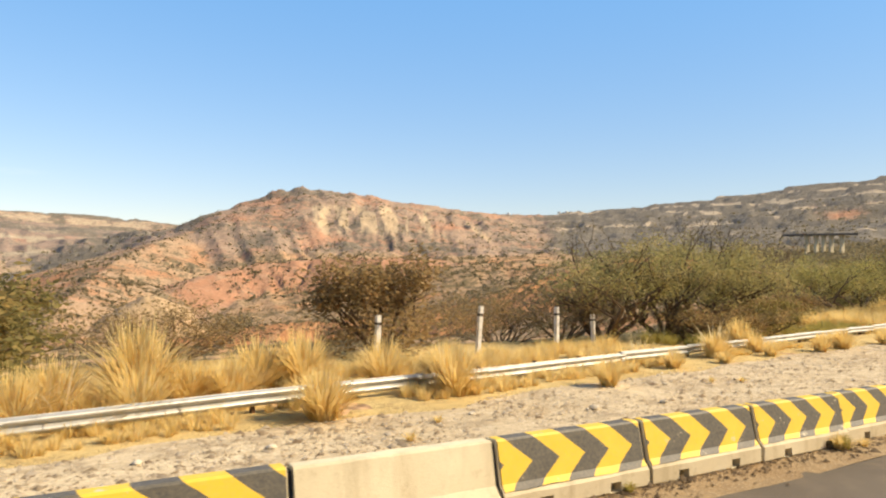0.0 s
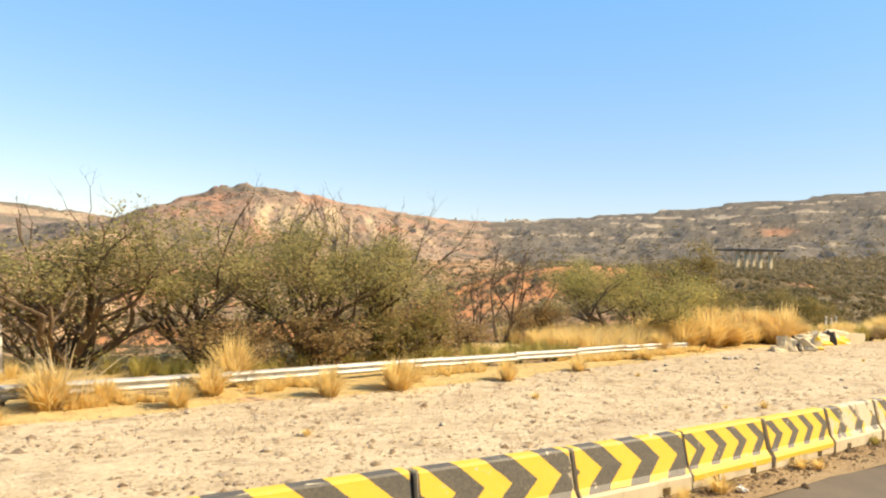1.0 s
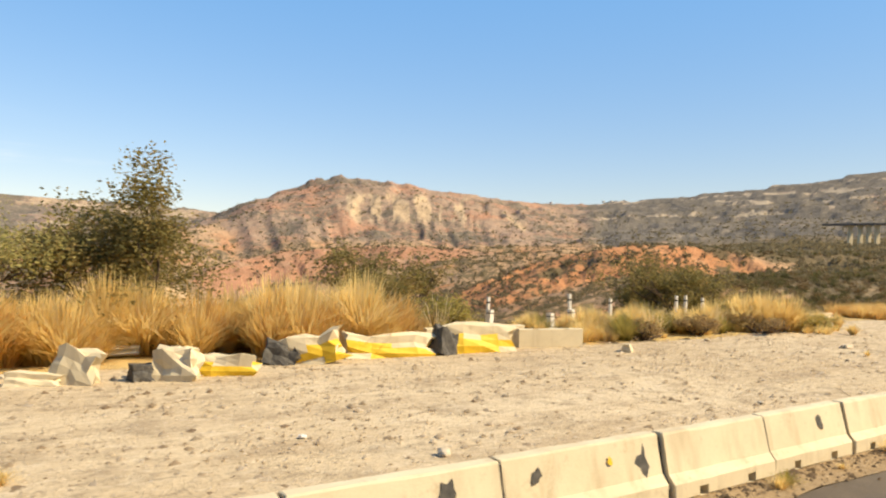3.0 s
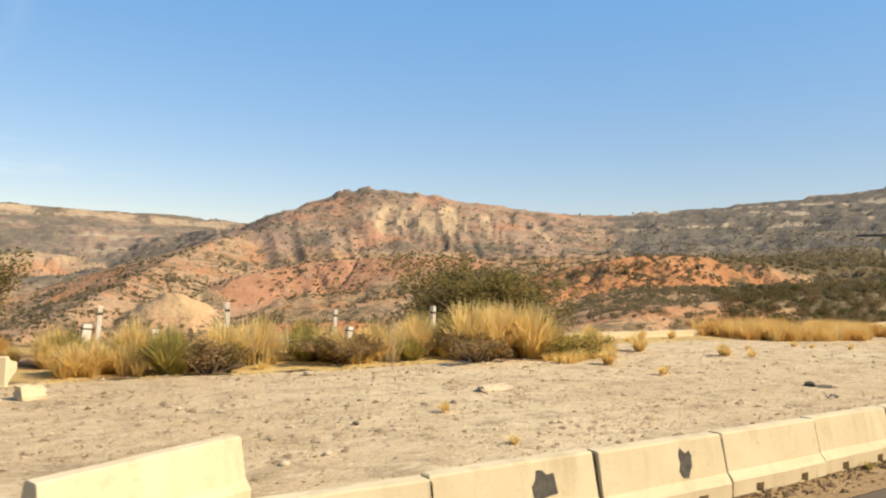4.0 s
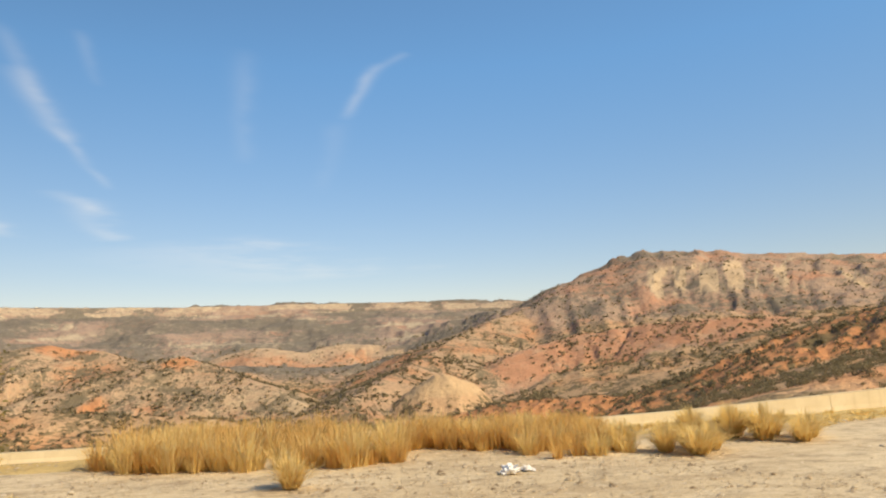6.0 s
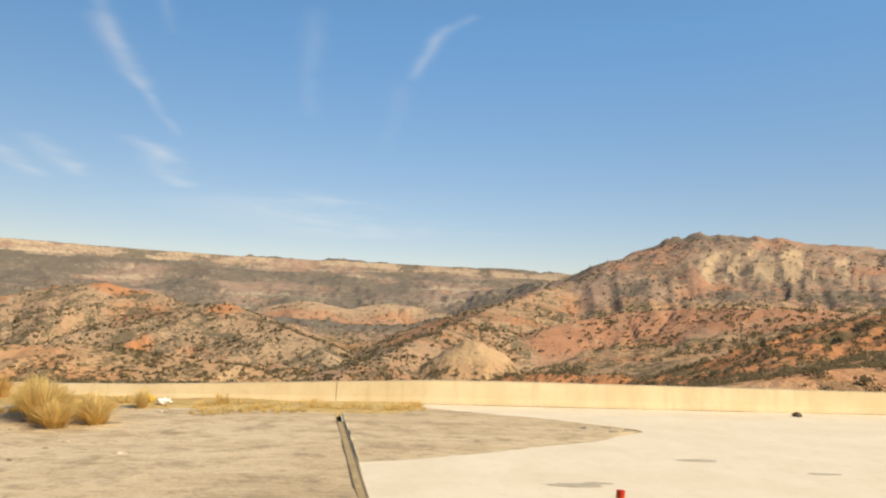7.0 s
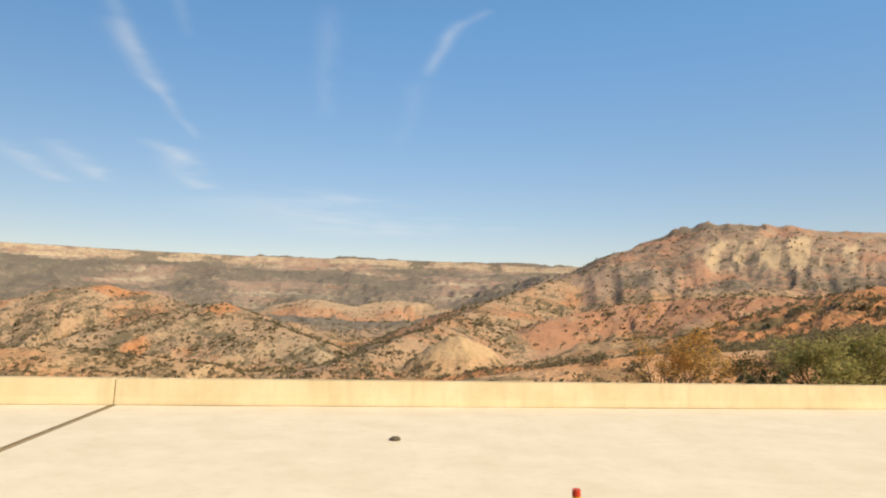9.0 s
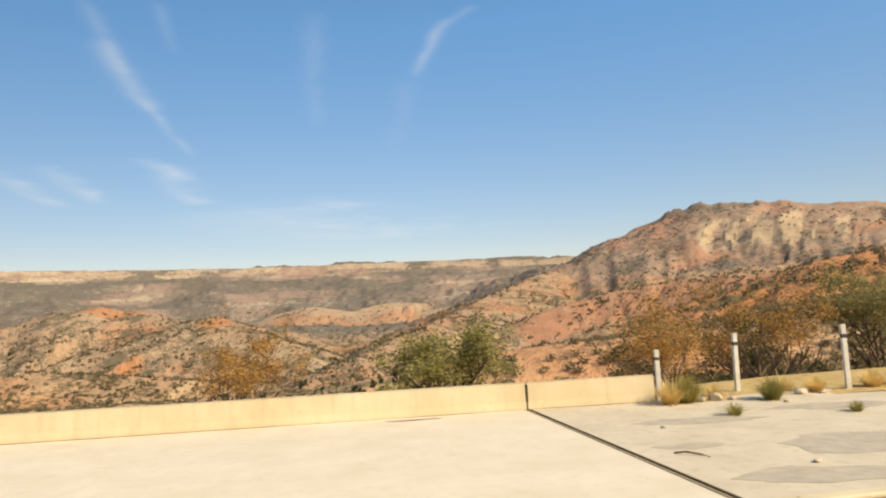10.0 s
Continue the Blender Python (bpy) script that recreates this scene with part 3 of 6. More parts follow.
def land_height(x, y, detail=True):
    x, y = np.asarray(x, float), np.asarray(y, float)
    b, r = bearing_of(x, y)
    bc = np.clip(b, BEARING[0], BEARING[-1])
    lr = np.clip(np.log(np.maximum(r, 1.0)), LR[0], LR[-1])
    k = np.clip(np.searchsorted(BEARING, bc, side='right') - 1, 0, len(BEARING) - 2)
    B = np.array(BEARING, float)
    f = (bc - B[k]) / (B[k + 1] - B[k])
    f = 0.85 * f + 0.15 * smooth(f)
    i = np.clip(np.searchsorted(LR, lr, side='right') - 1, 0, len(LR) - 2)
    g = (lr - LR[i]) / (LR[i + 1] - LR[i])
    z = (LZ[i, k] * (1 - f) + LZ[i, k + 1] * f) * (1 - g) + (LZ[i + 1, k] * (1 - f) + LZ[i + 1, k + 1] * f) * g
    if detail:
        far = smooth((r - 1250) / 250)
        rolls = smooth((r - 120) / 260) * (1 - far) * (1 - 0.8 * smooth((b - 52) / 8))
        z = z + rolls * ((fbm(x / 70, y / 70, 31) - 0.5) * 14 + (ridged(x / 34, y / 34, 7, 3) - 0.6) * 5)
        wide = ridged(b * 0.42 + 1.7 * fbm(x / 500, y / 500, 15), r / 1100, 16, 2)
        z = z + smooth((r - 900) / 350) * (1 - smooth((r - 2080) / 220)) * smooth((b - 12) / 4) * (wide - 0.62) * 9
        rib = ridged(b * 0.7 + 2.6 * fbm(x / 240, y / 240, 5), r / 330, 4, 3)
        wall_face = smooth((b - 22) / 4) * (1 - smooth((b - 38) / 6))
        fx, fy = x + 160 * (fbm(x / 420, y / 420, 13) - 0.5), y + 160 * (fbm(x / 420, y / 420, 19) - 0.5)
        z = z + far * ((rib - 0.6) * (7 + 15 * wall_face) * (1 - smooth((r - 2300) / 200) * 0.8)
                       + (ridged(fx / 430, fy / 430, 14, 3) - 0.6) * np.where(b > 13, 26, 62) * (1 - smooth((r - 2200) / 250) * smooth((b - 13) / 3) * 0.82) * (1 - 0.75 * smooth((r - 2900) / 300))
                       + (fbm(x / 90, y / 90, 6, 4) - 0.5) * 20 + (ridged(x / 130, y / 130, 83, 3) - 0.6) * 14 * (1 - smooth((r - 2250) / 250)) + (ridged(x / 38, y / 38, 8, 3) - 0.6) * 8)
        step = 26.0
        zz = z / step + 0.5 * fbm(x / 400, y / 400, 12)
        ter = (np.floor(zz) + smooth((zz - np.floor(zz)) * 2.2 - 0.6)) - zz
        z = z + ter * step * 0.7 * smooth((r - 1700) / 300) * np.maximum(smooth((b - 30) / 14), 1 - smooth((b - 12) / 4))
        for spur in SPURS.values():
            z = np.maximum(z, spur_height(x, y, *spur)[0])
        z = np.maximum(z, mound_height(x, y)[0])
        cap = smooth((r - 2300) / 25) * (1 - smooth((r - 2390) / 25))
        z = z + cap * (13 * smooth((b - 22.0) / 0.4) * (1 - smooth((b - 23.4) / 0.3)) * (0.5 + vnoise(b * 5, r * 0, 50)) + 7 * smooth((b - 24) / 0.3) * (1 - smooth((b - 25) / 0.4)))
    near = np.clip((y - brow_y(x)), 0, None)
    zn = 0.02 * fbm(x / 3, y / 3, 20) - 0.16 * near - 0.005 * np.minimum(near, 60) ** 2
    zn = zn + smooth(near / 12) * (fbm(x / 9, y / 9, 22) - 0.5) * 2.5
    z = zn + (z - zn) * smooth((near - 10) / 75)
    back = np.clip(line_y(x) - 9 - y, 0, None)
    z = np.where(back > 0, np.minimum(back * 0.45, 30) + fbm(x / 15, y / 15, 30) * np.minimum(back, 3), z)
    e = gravel_edge(x)
    under = (y < np.where((x > 104) & (x < 217), wall_y(x) + 0.35, e - 0.3)) & (y > line_y(x) - 9)
    return np.where(under & (r < 420), -0.22, z)


def geology(x, y, z):
    """Red clay, pale rock, scrub cover and painted far haze at each place."""
    b, r = bearing_of(x, y)
    el = np.degrees(np.arctan2(z - 3, r))
    n, patch, blot = fbm(x / 170, y / 170, 40, 4), fbm(x / 75, y / 75, 97, 3), fbm(x / 38, y / 38, 64, 3)
    red = 0.30 + 0.7 * (patch - 0.5); pale = 0.12 + 0.4 * (n - 0.5); scrub = 0.42 + 0.5 * (blot - 0.5)
    # painted haze greyness, growing with distance
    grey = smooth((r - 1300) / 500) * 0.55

    def lay(w, rd, pl, sc, gr):
        nonlocal red, pale, scrub, grey
        red, pale, scrub, grey = red + (rd - red) * w, pale + (pl - pale) * w, scrub + (sc - scrub) * w, grey + (gr - grey) * w

    mount = smooth((r - 1420) / 120) * smooth((b - 11) / 4) * (1 - smooth((b - 46) / 5))
    streak = fbm(b * 2.1, el * 0.45, 46, 3)
    lay(mount, 0.36 + 0.9 * (patch - 0.5) + 0.5 * np.exp(-(((b - 21.5) / 2.2) ** 2 + ((el - 6.6) / 0.7) ** 2)), 0.14 + 0.5 * (n - 0.5), 0.42 + 0.9 * (fbm(x / 120, y / 120, 82) - 0.5), 0.70)
    cliff = mount * smooth((b - 24.2) / 1.8) * (1 - smooth((b - 34) / 4)) * smooth((el - 3.5) / 1.2) * (1 - smooth((el - 6.1) / 0.6))
    lay(cliff * smooth((streak - 0.46) / 0.12) * 0.95, 0.05, 0.92, 0.05, 0.36)
    right = smooth((r - 1250) / 250) * smooth((b - 44) / 5)
    band = 0.5 + 0.5 * np.sin(z / 8.5 + 6 * fbm(x / 350, y / 350, 44) + 5 * fbm(x / 80, y / 80, 49))
    ledge = smooth((band - 0.74) / 0.14) * smooth((fbm(x / 140, y / 140, 45) - 0.40) / 0.1) * smooth((el - 3.6) / 1.2)
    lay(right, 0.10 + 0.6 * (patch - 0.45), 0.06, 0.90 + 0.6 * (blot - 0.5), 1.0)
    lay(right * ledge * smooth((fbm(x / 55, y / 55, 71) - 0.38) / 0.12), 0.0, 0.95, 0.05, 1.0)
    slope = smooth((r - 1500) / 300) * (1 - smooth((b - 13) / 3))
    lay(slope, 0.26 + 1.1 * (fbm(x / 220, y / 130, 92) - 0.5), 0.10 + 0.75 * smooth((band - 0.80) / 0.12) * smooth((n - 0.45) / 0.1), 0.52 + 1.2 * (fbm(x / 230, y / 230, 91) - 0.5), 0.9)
    green = np.exp(-(((b + 5) / 5.5) ** 2 + ((el - 3.3) / 0.42) ** 2)) * smooth((r - 2300) / 300)
    scrub = scrub + green * 0.45
    rim = smooth((r - 3268) / 12) * (1 - smooth((r - 3322) / 10)) * (1 - smooth((b - 13) / 4))
    lay(rim * smooth((fbm(b * 0.9, r / 30, 90) - 0.30) / 0.22) * 0.85, 0.08, 0.60, 0.18, 0.85)
    lay(smooth((r - 3326) / 8) * (1 - smooth((b - 13) / 4)), 0.1, 0.1, 0.9, 1.0)
    flat = smooth((r - 150) / 120) * smooth((b - 50) / 7) * (1 - smooth((r - 1250) / 200))
    lay(flat, 0.20, 0.05, 0.80, 0.25)

    def on(name):
        zk, d = spur_height(x, y, *SPURS[name])
        return smooth(1 - (z - zk) / 5), d

    w, d = on("back_hill")
    lay(w, np.interp(d, (20, 120), (0.15, 0.60)) + 0.8 * (patch - 0.5), np.interp(d, (20, 110), (0.50, 0.28)), 0.25 + 0.3 * (blot - 0.5), 0.45)
    w, d = on("long_spur")
    lay(w, 0.42 + 1.0 * (patch - 0.5), 0.22 + 0.4 * (n - 0.5), 0.38 + 0.5 * (blot - 0.5), 0.28)
    w, d = on("scarp")
    lay(w, 0.72 + 0.7 * (patch - 0.5), 0.16, 0.16 + 0.7 * (blot - 0.5), 0.5)
    w, d = on("left_hill")
    lay(w, 0.36 + 1.4 * (patch - 0.5), 0.40 + 0.5 * (n - 0.5), 0.46 + 0.6 * (blot - 0.5), 0.32)
    for px, py, sx, sy in ((-371, 1375, 80, 40), (-310, 990, 38, 75), (-254, 1070, 24, 55), (-163, 1235, 30, 30)):
        lay(np.exp(-(((x - px) / sx) ** 2 + ((y - py) / sy) ** 2) ** 2) * w, 1.0, 0.0, 0.05, 0.05)
    w, d = on("left_foot")
    lay(w, 0.45 + 0.8 * (patch - 0.5), 0.16, 0.38 + 0.5 * (blot - 0.5), 0.0)
    w, d = on("near_ridge")
    brown = smooth((x - 395) / 40)
    lay(w, 0.95 - 0.55 * brown, 0.0, 0.20 + 0.36 * brown + 1.5 * (fbm(x / 30, y / 30, 67, 3) - 0.5) + 0.25 * smooth(1 - d / 30), 0.0)
    zk, d = mound_height(x, y)
    lay(smooth(1 - (z - zk) / 3) * (1 - smooth((d - 0.75) / 0.3)), 0.08, 0.72, 0.12, 0.0)
    bare = np.exp(-(((b - 68.5) / 2.2) ** 2 + ((el - 5.5) / 0.55) ** 2)) * smooth((r - 1000) / 300)
    lay(bare, 0.75, 0.0, 0.25, 0.5)
    dark = np.exp(-(((b - 74.5) / 3.0) ** 2 + ((el - 5.2) / 1.3) ** 2)) + np.exp(-(((b - 66) / 3.5) ** 2 + ((el - 3.9) / 0.5) ** 2))
    scrub = scrub + np.minimum(dark, 1) * 0.6 * smooth((r - 1000) / 300)
    wash = np.exp(-(((b - np.interp(r, (450, 620, 900), (-11.5, -8.5, -3.0))) / 0.8) ** 2)) * smooth((r - 400) / 80) * (1 - smooth((r - 950) / 150))
    pale += wash * 0.7; scrub -= wash * 0.4
    slide = np.exp(-((el - np.interp(b, (38.6, 40.4), (5.1, 3.6))) / 0.16) ** 2) * smooth((b - 38.5) / 0.2) * (1 - smooth((b - 40.3) / 0.3)) * mount
    lay(slide, 0.0, 1.0, 0.0, 0.3)
    return np.clip(red, 0, 1), np.clip(pale, 0, 1), np.clip(scrub, 0, 1), np.clip(grey, 0, 1)


def build_ground():
    fine = np.arange(-62, 86.01, 0.17)
    ang = np.concatenate([np.arange(-180, -62, 3.0), fine, np.arange(88, 180, 3.0)])
    rad = np.concatenate([np.geomspace(6, 60, 34)[:-1], np.geomspace(60, 4900, 330)])
    rad = np.sort(np.concatenate([rad, np.linspace(3255, 3350, 12), np.linspace(1640, 1800, 10)]))
    A, R = np.meshgrid(np.radians(ang), rad, indexing="ij")
    X, Y = OX + R * np.sin(A), R * np.cos(A)
    Z = land_height(X, Y)
    na, nr = A.shape
    i, j = np.meshgrid(np.arange(na), np.arange(nr - 1), indexing="ij")
    i2 = (i + 1) % na
    q = np.stack([i * nr + j, i * nr + j + 1, i2 * nr + j + 1, i2 * nr + j], -1).reshape(-1, 4)
    v = np.stack([X, Y, Z], -1).reshape(-1, 3)
    c = len(v)
    v = np.vstack([v, [(OX, 0, -0.22)]])
    me = array_mesh("ground", v, q, M_EARTH, True)
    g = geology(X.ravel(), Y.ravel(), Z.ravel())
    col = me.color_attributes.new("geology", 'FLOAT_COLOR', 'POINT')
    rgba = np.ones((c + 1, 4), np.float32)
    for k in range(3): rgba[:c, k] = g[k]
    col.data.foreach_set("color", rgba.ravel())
    # greyness that stands in for haze on the far hills
    tone = me.color_attributes.new("haze_grey", 'FLOAT_COLOR', 'POINT')
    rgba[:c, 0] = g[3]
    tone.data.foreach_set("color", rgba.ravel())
    return tagged(new("ground", me), "eroded red and tan hills with dry scrub under the road", "hillside", kind="structure")


def strip(name, xs, lo, hi, z, mat, rows=6, rough=0.0, thick=0.0):
    """A sheet along the road between two lines."""
    n = len(xs)
    v, f = [], []
    for i, x in enumerate(xs):
        for k in range(rows):
            t = k / (rows - 1)
            y = lo[i] * (1 - t) + hi[i] * t
            edge = 0.0 if 0 < k < rows - 1 else -thick
            v.append((x, y, (z[i] if hasattr(z, "__len__") else z) + edge + rough * (float(vnoise(x * 0.7, y * 0.7, 3)) - 0.5)))
    for i in range(n - 1):
        for k in range(rows - 1):
            a = i * rows + k
            f.append((a, a + 1, a + rows + 1, a + rows)[::-1])
    ob = mesh_ob(name, v, f, mat, True)
    return ob


build_ground()
XS = np.arange(-70, 420.1, 1.0)
road = strip("road", XS, line_y(XS) - 8.5, barrier_y(XS) - 0.9, 0.0, M_ASPHALT, 4, 0.0)
tagged(road, "dusty dark asphalt carriageway along the barrier", "road", kind="structure")
shoulder = strip("shoulder", XS, barrier_y(XS) - 1.0 + 0.25 * (fbm(XS / 1.7, XS * 0 + 1.1, 5) - 0.5) * 2, barrier_y(XS) + 0.35, 0.012, M_DIRT, 5, 0.03)
tagged(shoulder, "brown dirt and grit along the foot of the barrier", "road shoulder", kind="structure")
xg = np.append(np.arange(-70, 143.4, 0.8), 143.86)
old = strip("pavement", xg, barrier_y(xg) + 0.25, gravel_edge(xg) + 0.8 * (fbm(xg / 4, xg * 0, 6) - 0.5) * 2, 0.015 + 0.075 * smooth((xg - 132) / 12), M_GRAVEL, 14, 0.06)
for q in old.data.vertices: q.co.x += 0.13 * (float(wall_y(144)) - q.co.y) * float(smooth((q.co.x - 128) / 15.8))
tagged(old, "disused carriageway of worn pale gravelly surface", "pavement", kind="structure")
xv = np.arange(-70, 300, 0.8)
inner = np.where((xv > 104) & (xv < 146), np.minimum(gravel_edge(xv) - 1.2, wall_y(xv) - 3.0), gravel_edge(xv) - 0.9)
outer = np.where((xv > 103.5) & (xv < 215.3), wall_y(xv) + 0.05, brow_y(xv) + 2.5)
keep = (xv < 147.5)
verge = strip("verge", xv[keep], (inner + 0.9 * (fbm(xv / 3, xv * 0 + 2, 8) - 0.5) * 2)[keep], outer[keep], 0.03 + 0.075 * smooth((xv[keep] - 132) / 12), M_VERGE, 12, 0.10, 0.12)
tagged(verge, "verge covered with trampled golden straw", "verge", kind="structure")
keep = xv > 215.0
verge2 = strip("verge_east", xv[keep], (wall_y(np.minimum(xv, 217)) - 0.9 + 0.6 * (fbm(xv / 1.5, xv * 0, 95) - 0.5) + 0.05 * np.maximum(xv - 217, 0))[keep], outer[keep], 0.09, M_VERGE, 8, 0.06)
tagged(verge2, "verge with dry soil and straw past the parapet", "verge", kind="structure")

# ---- bridge deck of the far carriageway ----
M_JOINT = plain_material("dusty_joint_rubber", (0.30, 0.215, 0.11), (0.46, 0.35, 0.20), 5)
M_JOINTEDGE = plain_material("dusty_steel_edge", (0.12, 0.09, 0.055), (0.24, 0.18, 0.11), 4, 0.8)
def skew(x):
    """How far a line across the road drifts along it for each metre towards the wall."""
    return float(line_y(x + 1) - line_y(x - 1)) / 2 + 0.046 * float(smooth((162 - x) / 16))


def across(x, y):
    return x + skew(x) * (float(wall_y(min(x, 217))) - y)


def deck_panel(x0, x1):
    n = max(2, int((x1 - x0) / 3))
    bm = bmesh.new()
    top, bot = [], []
    for x in np.linspace(x0, x1, n + 1):
        a, b = float(barrier_y(x)) + 0.2, float(wall_y(min(x, 217.5))) + (0.0 if x < 217.5 else 0.2 * (x - 217.5))
        ys = [a + (b - a) * k / 4 for k in range(5)]
        top.append([bm.verts.new((across(x, y), y, 0.085)) for y in ys])
        bot.append([bm.verts.new((across(x, a), a, -0.15)), bm.verts.new((across(x, b), b, -0.15))])
    for i in range(n):
        for k in range(4):
            bm.faces.new((top[i][k], top[i + 1][k], top[i + 1][k + 1], top[i][k + 1]))
    for i, q in ((0, 1), (n, -1)):
        bm.faces.new(([bot[i][0]] + top[i] + [bot[i][1]])[::q])
    return bm


def cross_bar(x, y0, y1, dx, w, z0, z1):
    bm = bmesh.new()
    add_box(bm, x + dx - w, x + dx + w, y0, y1, z0, z1, 0.004)
    for v in bm.verts: v.co.x = v.co.x - x + across(x, v.co.y)
    return bm


deck = tagged(new("deck"), "pale concrete bridge deck with dark expansion joints", "bridge deck", kind="structure")
for x0, x1 in ((144.02, 177.86), (177.99, 210.76), (210.89, 245.0), (245.15, 300.0)):
    part("slab", deck_panel(x0, x1), M_DECK if x0 < 205 else M_DECK_WORN, deck, "" if x0 < 205 else "dirty worn concrete slab")
for x in (143.95, 177.925, 210.825):
    y0, y1 = float(barrier_y(x)) + 0.3, (float(wall_y(x)) - 0.02 if x > 150 else 19.8)
    part("expansion_joint", cross_bar(x, y0, y1, 0, 0.07, -0.1, 0.06 if x > 150 else 0.085), M_JOINT, deck, "dusty rubber expansion joint")
    for q in (-1, 1):
        part("joint_edge", cross_bar(x, y0, y1, q * 0.085, 0.02, 0.0, 0.092), M_JOINTEDGE, deck, "dusty steel edge of the joint")

# gravel washed over the start of the deck
def gravel_tongue():
    v, f = [], []
    nx, ny = 60, 22
    for i in range(nx + 1):
        for k in range(ny + 1):
            x = 143.2 + 9.9 * i / nx
            t = k / ny
            lo = np.interp(x, (136, 145, 148, 151.3, 153.1), (9.0, 14.2, 15.6, 17.9, 19.6))
            hi = np.interp(x, (136, 147.4, 151, 153.1), (23.6, 23.2, 21.6, 19.9))
            w = 0.35 * (float(fbm(x * 1.3, k, 3)) - 0.5)
            y = lo + (hi - lo) * t + w
            x = max(x, 144.08 + 0.13 * (float(wall_y(144)) - y))
            e = min(t if x > 145 else 1, 1 - t, (153.1 - x) / 5 + 0.02)
            v.append((x, y, 0.078 + 0.03 * min(1, max(e, 0) * 6) + 0.018 * float(vnoise(x * 3, y * 3, 4))))
    for i in range(nx):
        for k in range(ny):
            a = i * (ny + 1) + k
            f.append((a, a + ny + 1, a + ny + 2, a + 1))
    return tagged(mesh_ob("washed_gravel", v, f, M_GRAVEL, True), "grey gravel washed over the start of the deck", "gravel", kind="stuff")


gravel_tongue()


def stain(x, y, sx, sy, mat, label, name="stain"):
    n = 18
    bm = bmesh.new()
    r = random.Random(int(x * 10))
    vs = [bm.verts.new((x + sx * (0.7 + 0.5 * r.random()) * math.cos(2 * math.pi * k / n), y + sy * (0.7 + 0.5 * r.random()) * math.sin(2 * math.pi * k / n), 0.0)) for k in range(n)]
    bm.faces.new(vs)
    me = bpy.data.meshes.new(name); bm.to_mesh(me); bm.free(); me.materials.append(mat)
    ob = new(name, me)
    ob.location.z = 0.09 if x > 146 else 0.06
    return tagged(ob, label, "stain")


M_DARKSTAIN = plain_material("dark_oil_stain", (0.17, 0.14, 0.10), (0.36, 0.30, 0.22), 3, 0.8)
M_STAIN = plain_material("grey_oil_stain", (0.40, 0.35, 0.27), (0.55, 0.48, 0.37), 3, 0.8)
for x, y, sx, sy in ((152.9, 15.6, 0.5, 0.18), (155.1, 14.5, 0.4, 0.12), (149.4, 12.9, 0.55, 0.16), (149.9, 13.1, 0.3, 0.1), (172.6, 18.1, 0.3, 0.10), (206.9, 29.0, 0.7, 0.16), (207.6, 29.1, 0.5, 0.1), (161.5, 13.8, 0.6, 0.08)):
    stain(x, y, sx, sy, M_DARKSTAIN if x > 200 else M_STAIN, "grey stain worn into the pale deck")

# ---- walls of the bridge ----
def parapet(name, x0, x1, yf, h, w_top, w_base, mat, step=3.0, lip=0.0):
    n = max(1, int(round((x1 - x0) / step)))
    bm = bmesh.new()
    prof = [(-w_base / 2, 0.0), (-w_base / 2, 0.10), (-w_top / 2 - 0.02, 0.34), (-w_top / 2, h - lip - 0.02), (-w_top / 2 - lip * 0.4, h - lip), (-w_top / 2 - lip * 0.4, h - 0.02), (-w_top / 2 + 0.02, h), (w_top / 2 - 0.02, h),
            (w_top / 2, h - 0.02), (w_top / 2 + 0.02, 0.34), (w_base / 2, 0.10), (w_base / 2, 0.0)]
    rows = []
    for k in range(n + 1):
        x = x0 + (x1 - x0) * k / n
        y = float(yf(x))
        f = 1.0 if h < 0.9 else float(wall_height(x)) / h
        rows.append([bm.verts.new((x, y + a, f * b + 0.008 * (float(vnoise(x * 0.5, b * 3, 2)) - 0.5))) for a, b in prof])
    m = len(prof)
    for a, b in zip(rows, rows[1:]):
        for i in range(m):
            bm.faces.new((a[i], b[i], b[(i + 1) % m], a[(i + 1) % m]))
    bm.faces.new(rows[0]); bm.faces.new(rows[-1][::-1])
    bmesh.ops.recalc_face_normals(bm, faces=bm.faces[:])
    return bm


far_wall = tagged(new("wall_far"), "long low cream concrete parapet of the bridge", "parapet", kind="structure")
for x0, x1 in ((104.5, 124.6), (124.63, 144.0), (144.02, 177.895), (177.945, 210.80), (210.85, 215.1)):
    part("parapet_section", parapet("wall", x0, x1, lambda x: wall_y(x) + 0.12, 0.93, 0.24, 0.34, M_CREAM), M_CREAM, far_wall)
for x in (177.93, 210.83):
    bm = bmesh.new(); y = float(wall_y(x)) + 0.12
    add_box(bm, x - 0.04, x + 0.035, y - (0.145 if x > 200 else 0.09), y + 0.1, 0.05, 0.86)
    part("wall_joint", bm, M_HOLE if x > 200 else M_JOINT, far_wall, "dark open joint")

near_wall = tagged(new("wall_median"), "cream concrete barrier wall cast between the carriageways", "barrier wall", kind="structure")
xj = [105.35, 108.45, 110.5] + list(np.arange(116.0, 250, 6.0))
for x0, x1 in zip(xj, xj[1:]):
    part("wall_section", parapet("wall", x0 + 0.012, x1 - 0.012, barrier_y, 0.84, 0.22, 0.32, M_CREAM, 2.0, 0.05), M_CREAM, near_wall)
for x in xj[1:]:
    bm = bmesh.new(); y = float(barrier_y(x))
    add_box(bm, x - 0.012, x + 0.012, y - 0.09, y + 0.09, 0.0, 0.82)
    part("wall_joint", bm, M_HOLE, near_wall, "dark open joint")


